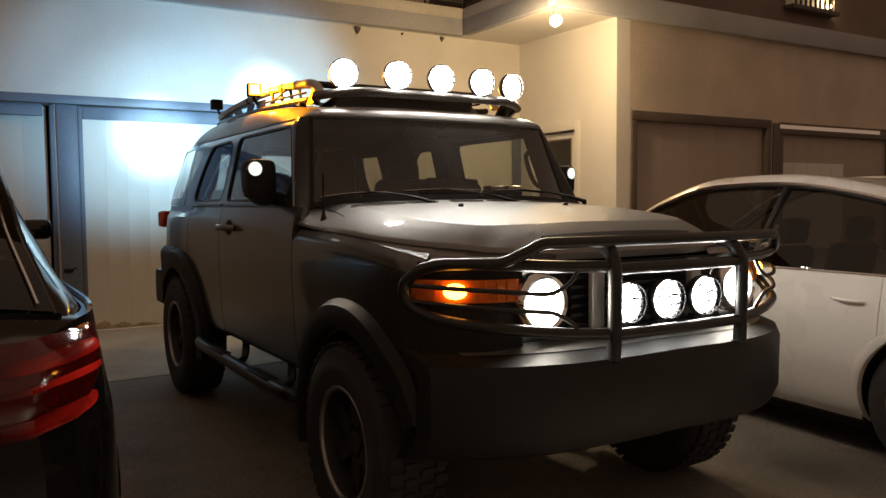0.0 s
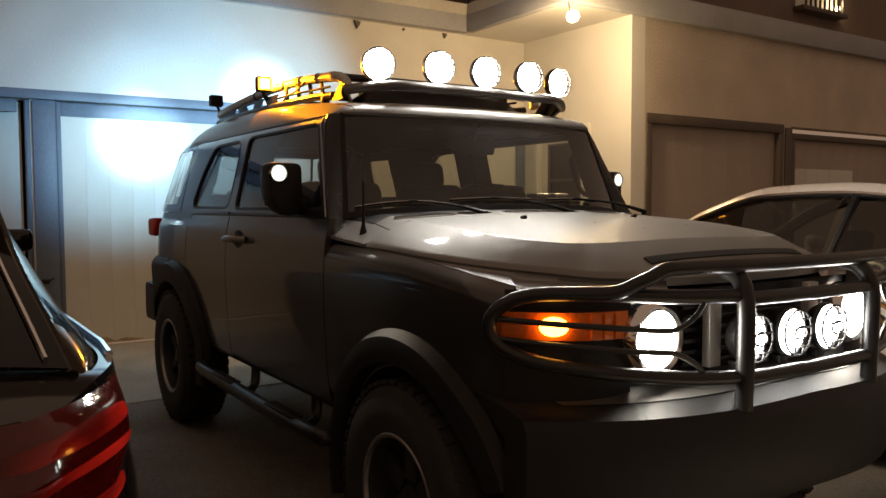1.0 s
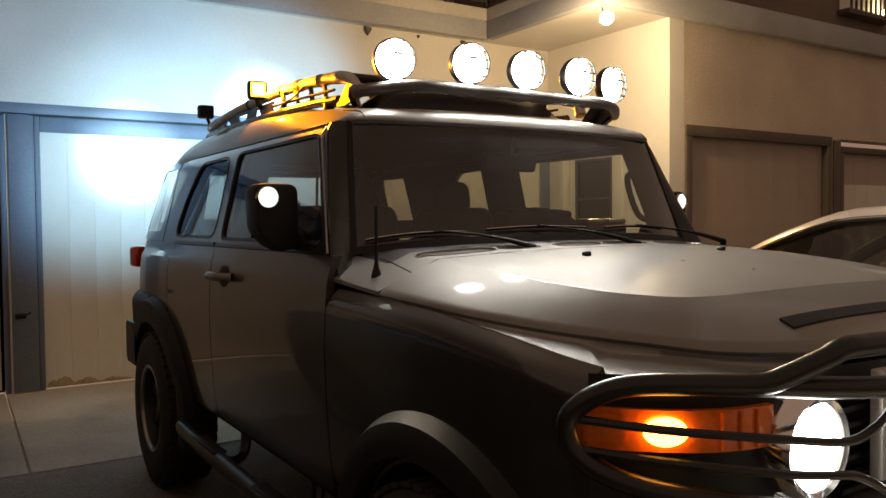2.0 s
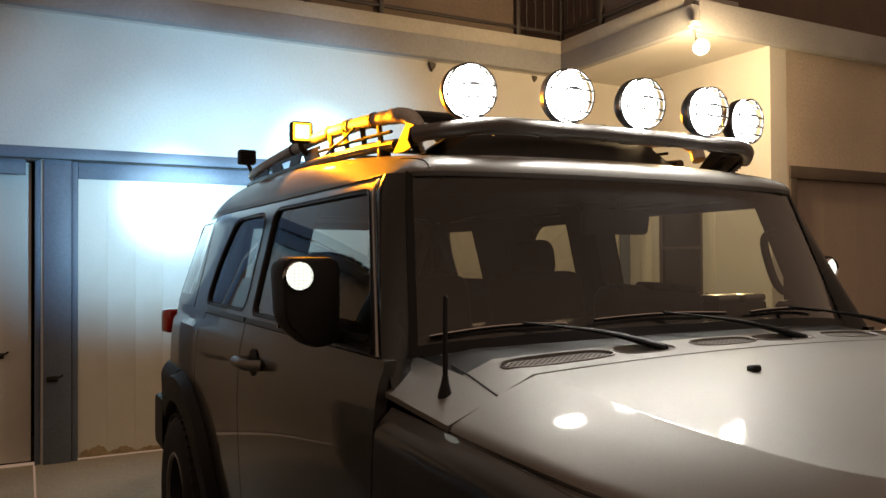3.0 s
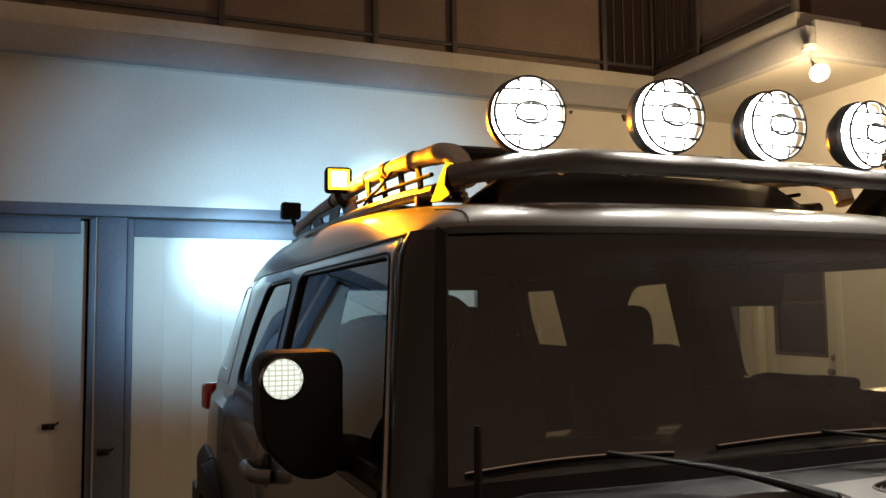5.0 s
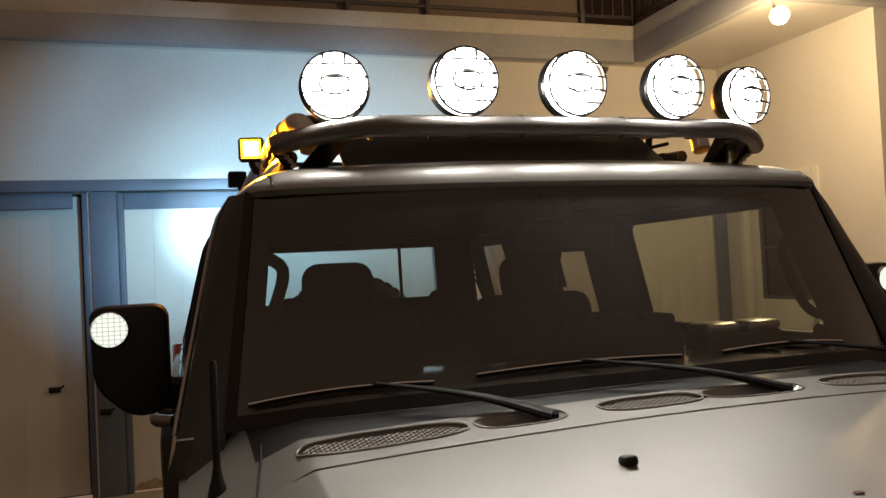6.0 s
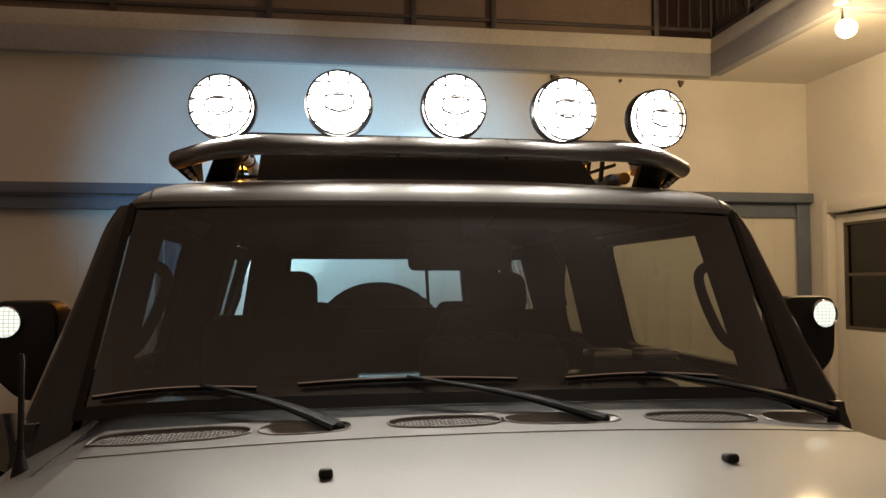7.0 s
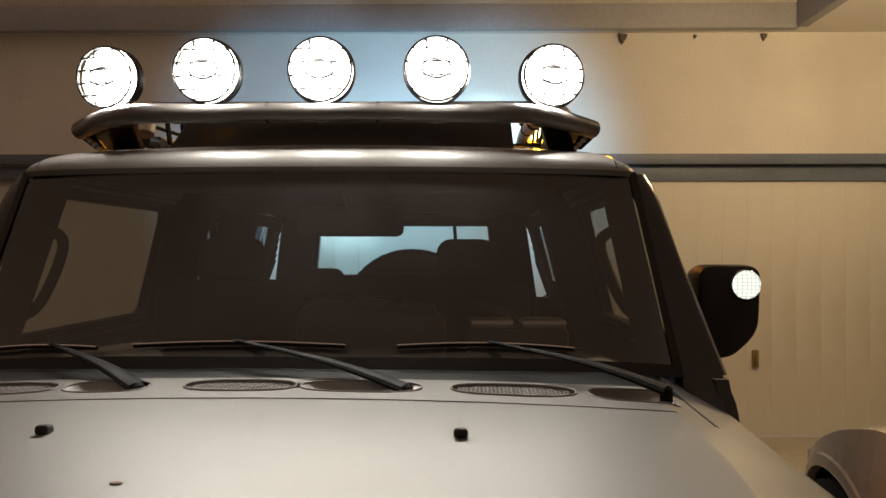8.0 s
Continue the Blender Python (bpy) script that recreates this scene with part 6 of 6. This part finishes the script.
        obox(bm, Matrix.Translation(q + Vector((s * (0.05 if high else 0.115), 0.02, 0.21 if high else 0.10))) @ pose(0, 0, 0, 0, 0, s * 10), (0.17, 0.11, 0.12), 0.035, 3)
        tube(bm, [q - Vector((s * 0.03, 0, 0)), q + Vector((s * 0.03, 0.02, 0.17 if high else 0.06))], 0.026, 8)
        part("door_mirror", bm, paint, c)
        # nearest side skirt and arch edge
        bm = bmesh.new()
        sheet(bm, lambda v, h: side(s, v, h, -0.02), steps(axles[0] + tyre + 0.06, axles[1] - tyre - 0.06, 12), [0.14, 0.17, 0.205], rim=Vector((-s * 0.05, 0, 0)))
        part("sill", bm, BLACKPLASTIC, c)

    def top_sheet(u, v, base, w):
        return Vector((cx + u * w, y0 + v, GZ + base - 0.045 * abs(u) ** 2.5))
    # bonnet and boot lid
    for nm, a, b in (("bonnet", v1 - 0.03, length - 0.005), ("boot_lid", 0.005, v0 + 0.04)):
        bm = bmesh.new()
        sheet(bm, lambda u, v: top_sheet(u, v, sh(v) + 0.045, width * body(sh(v)) - ends(v)), steps(-1, 1, 22), steps(a, b, 18), rim=Vector((0, 0, -0.02)))
        part(nm, bm, paint, c)
    # windscreen, roof and rear window as one vault in three pieces
    peak = max(re_pts, key=lambda p: p[1])[0]
    for nm, a, b, m in (("rear_window", v0, peak - gone[0], pane), ("roof", peak - gone[0], peak + gone[1], BLACKPLASTIC if (paint is WHITEPAINT) else paint), ("windscreen", peak + gone[1], v1, pane)):
        bm = bmesh.new()
        sheet(bm, lambda u, v: top_sheet(u, v, re(v) + 0.05, roof_half(v)), steps(-1, 1, 16), steps(a, b, 12))
        part(nm, bm, paint if nm == "roof" else m, c)
    for s in (-1, 1):
        bm = bmesh.new()
        tube(bm, [top_sheet(s * 0.95, v, re(v) + 0.055, roof_half(v)) for v in steps(v0 + 0.02, peak - gone[0], 14)], 0.006, 6)
        part("rear_glass_strip", bm, CHROME if paint is DARKPAINT else BLACKPLASTIC, c)
    # seats, seen through the panes
    for u, v in ((-0.37, 2.25), (0.37, 2.25), (-0.37, 1.35), (0.37, 1.35)):
        bm = bmesh.new()
        obox(bm, pose(cx + u, y0 + v, GZ + 0.78, 12, 0, 0), (0.46, 0.13, 0.60), 0.05, 2)
        st = part("seat", bm, SEATCLOTH, c)
        bm = bmesh.new()
        obox(bm, pose(cx + u, y0 + v - 0.09, GZ + 1.17, 10, 0, 0), (0.25, 0.09, 0.17), 0.04, 2)
        part("headrest", bm, SEATCLOTH, st)
    bm = bmesh.new()
    sheet(bm, lambda u, v: Vector((cx + u * (width - 0.12), y0 + v, GZ + 0.55)), steps(-1, 1, 2), steps(0.5, 3.6, 2))
    part("cabin_floor", bm, CABIN, c)
    # nose and tail
    bm = bmesh.new()
    sheet(bm, lambda u, h: Vector((cx + u * (width * body(h) - ends(length)), y0 + length + 0.10 * (1 - u * u) - 0.05 * max(0, 0.45 - h), GZ + h)), steps(-1, 1, 16), steps(lo, sh(length), 10))
    part("nose", bm, paint, c)
    bm = bmesh.new()
    sheet(bm, lambda u, h: Vector((cx + u * (width * body(h) - ends(0)), y0 - 0.10 * (1 - u * u) - 0.03 * math.sin(math.pi * (h - lo) / 0.8), GZ + h)), steps(-1, 1, 20), steps(lo, sh(0) + 0.02, 14))
    part("tail", bm, paint, c)
    bm = bmesh.new()
    box(bm, (cx - width + 0.2, y0 + 0.3, GZ + 0.16), (cx + width - 0.2, y0 + length - 0.3, GZ + 0.30), 0.02)
    part("underbody", bm, CABIN, c)
    for s in (-1, 1):
        for k in (0, 1):
            m = pose(cx + s * (width - 0.125), y0 + axles[k], GZ + tyre, 0, 0, -90 * s)
            bm = bmesh.new()
            turned(bm, m, [(-0.10, tyre * 0.68), (-0.11, tyre * 0.85), (-0.09, tyre * 0.985), (-0.05, tyre), (0.05, tyre), (0.09, tyre * 0.985), (0.11, tyre * 0.85), (0.10, tyre * 0.68)], 40, False, False)
            bm2 = bmesh.new()
            turned(bm2, m, [(-0.10, tyre * 0.6), (0.095, tyre * 0.69), (0.105, tyre * 0.70), (0.09, tyre * 0.64), (0.02, tyre * 0.60), (0.03, 0.06), (0.05, 0.05), (0.052, 0.0005)], 32, True, False)
            w = part("wheel", bm2, RIM, c, "alloy wheel")
            part("tyre", bm, RUBBER, w, "black tyre")
            for j in range(5):
                bm = bmesh.new()
                obox(bm, m @ Matrix.Rotation(j * 2 * math.pi / 5, 4, "Y") @ Matrix.Translation((0, 0.06, tyre * 0.38)), (0.06, 0.03, tyre * 0.55), 0.01)
                part("spoke", bm, RIM, w)
    # rear lamps wrapped round the corner
    h0, h1, reach = rear_lamp
    for s in (-1, 1):
        def lampface(k, h, off=0.0):
            """k 0 on the flank, 1 towards the middle of the tail."""
            flank_v = 0.34 * (1 - k / 0.45) if k < 0.45 else 0.0
            if k < 0.45:
                q = side(s, flank_v, h, 0.003 + off)
                return q
            u = (width * body(h) - ends(0)) * (1 - (k - 0.45) / 0.55 * reach)
            uu = u / max(0.1, width * body(h) - ends(0))
            return Vector((cx + s * (u + off * 0.3), y0 - 0.10 * (1 - uu * uu) - 0.03 * math.sin(math.pi * (h - lo) / 0.8) - 0.003 - off, GZ + h))
        bm = bmesh.new()
        sheet(bm, lambda k, j: lampface(k, h1 - (h1 - h0) * (1 - j) * min(1.0, 0.30 + k * 2.4), 0.002 + 0.036 * math.sin(math.pi * j) ** 0.7 * min(1.0, 6 * k)), steps(0.01, 1, 34), steps(0, 1, 18))
        t = part("tail_light", bm, REDPLASTIC, c, "dark red tail lamp wrapped round the corner")
        def chamber(k, h):
            """A place just proud of the lamp's swollen lens."""
            j = min(1.0, max(0.0, 1 - (h1 - h) / ((h1 - h0) * min(1.0, 0.30 + k * 2.4))))
            return lampface(k, h, 0.0042 + 0.036 * math.sin(math.pi * j) ** 0.7 * min(1.0, 6 * k))
        for at, half, end in ((0.80, 0.085, 0.75), (0.56, 0.045, 0.66), (0.16, 0.11, 0.94)):
            bm = bmesh.new()
            span = lambda k: half * math.sin(math.pi * min(1.0, max(0.0, (k - 0.14) / (end - 0.14))) ** 0.55) ** 0.6
            sheet(bm, lambda k, j: chamber(k, h0 + (h1 - h0) * (at - 0.10 * k + (j - 0.5) * 2 * span(k))), steps(0.145, end - 0.005, 30), steps(0, 1, 8))
            part("lamp_lobe", bm, REDSTRIP, t, "brighter red lamp chamber")
    return c


REDSTRIP = material("red_reflector", (0.035, 0.001, 0.001), 0.10, vary=0.6, size=9, fine=60, coat=0.3, spec=0.25)


def faint_light(mat, colour, most, size):
    """Adds a weak emission to a lens, streaked along its length."""
    nt = mat.node_tree
    co, mp, n, r = nt.nodes.new("ShaderNodeTexCoord"), nt.nodes.new("ShaderNodeMapping"), nt.nodes.new("ShaderNodeTexNoise"), nt.nodes.new("ShaderNodeMapRange")
    mp.inputs["Scale"].default_value = (size * 0.35, size * 0.35, size * 1.6)
    n.inputs["Scale"].default_value, n.inputs["Detail"].default_value = 1.0, 4
    r.inputs["From Min"].default_value, r.inputs["From Max"].default_value, r.inputs["To Min"].default_value, r.inputs["To Max"].default_value = 0.40, 0.75, most * 0.15, most
    nt.links.new(co.outputs["Object"], mp.inputs[0])
    nt.links.new(mp.outputs[0], n.inputs["Vector"])
    nt.links.new(n.outputs["Fac"], r.inputs["Value"])
    # strongest at the outer corner, fading towards the middle
    sep, out, fall, mul = nt.nodes.new("ShaderNodeSeparateXYZ"), nt.nodes.new("ShaderNodeMath"), nt.nodes.new("ShaderNodeMapRange"), nt.nodes.new("ShaderNodeMath")
    out.operation, mul.operation, fall.interpolation_type = "ABSOLUTE", "MULTIPLY", "SMOOTHSTEP"
    fall.inputs["From Min"].default_value, fall.inputs["From Max"].default_value, fall.inputs["To Min"].default_value = 0.56, 0.88, 0.02
    nt.links.new(co.outputs["Object"], sep.inputs[0])
    nt.links.new(sep.outputs["X"], out.inputs[0])
    nt.links.new(out.outputs[0], fall.inputs["Value"])
    nt.links.new(fall.outputs[0], mul.inputs[0])
    nt.links.new(r.outputs[0], mul.inputs[1])
    b = nt.nodes["Principled BSDF"]
    b.inputs["Emission Color"].default_value = (*colour, 1)
    nt.links.new(mul.outputs[0], b.inputs["Emission Strength"])


faint_light(REDSTRIP, (1.0, 0.03, 0.015), 0.34, 9.0)
SEDANGLASS = glass("sedan_glass", (0.36, 0.36, 0.35))

white = parked_car("white_sedan", "pearl white sedan parked nose-in beside the off-roader", 4.935, 1.05, 4.70, 0.925,
           [(0.0, 0.90), (0.5, 0.975), (1.2, 0.99), (2.2, 0.975), (3.2, 0.975), (3.62, 0.975), (3.88, 0.925), (4.06, 0.855), (4.22, 0.765), (4.45, 0.68), (4.7, 0.56)],
           [(0.62, 1.02), (1.0, 1.23), (1.5, 1.40), (2.1, 1.47), (2.6, 1.445), (3.0, 1.32), (3.35, 1.13), (3.62, 0.985)],
           [(0.62, 0.74), (1.2, 0.64), (2.1, 0.60), (2.9, 0.64), (3.62, 0.76)], (0.98, 3.97), 0.352, WHITEPAINT, SEDANGLASS, (0.75, 0.55), (0.72, 0.90, 0.5))
parked_car("black_crossover", "glossy black crossover with striped red tail lamps", -0.52, 2.10, 5.00, 0.905,
           [(0.0, 1.065), (0.25, 1.105), (1.0, 1.10), (2.2, 1.08), (3.2, 1.06), (3.9, 1.03), (4.6, 0.94), (5.0, 0.76)],
           [(0.22, 1.12), (0.6, 1.28), (1.1, 1.46), (1.7, 1.58), (2.4, 1.62), (2.9, 1.56), (3.3, 1.36), (3.72, 1.08)],
           [(0.22, 0.72), (0.8, 0.66), (1.6, 0.64), (2.4, 0.63), (3.0, 0.66), (3.72, 0.76)], (0.92, 3.95), 0.36, DARKPAINT, PRIVACY, (0.9, 0.5), (0.86, 1.085, 0.62))
# it stands on the rise before the garage, nose a little up
turn = Matrix.Translation((0, 2.03, GZ)) @ Matrix.Rotation(radians(1.4), 4, "X") @ Matrix.Translation((0, -2.03, -GZ))
white.matrix_world = turn @ Matrix.Translation(white.location)
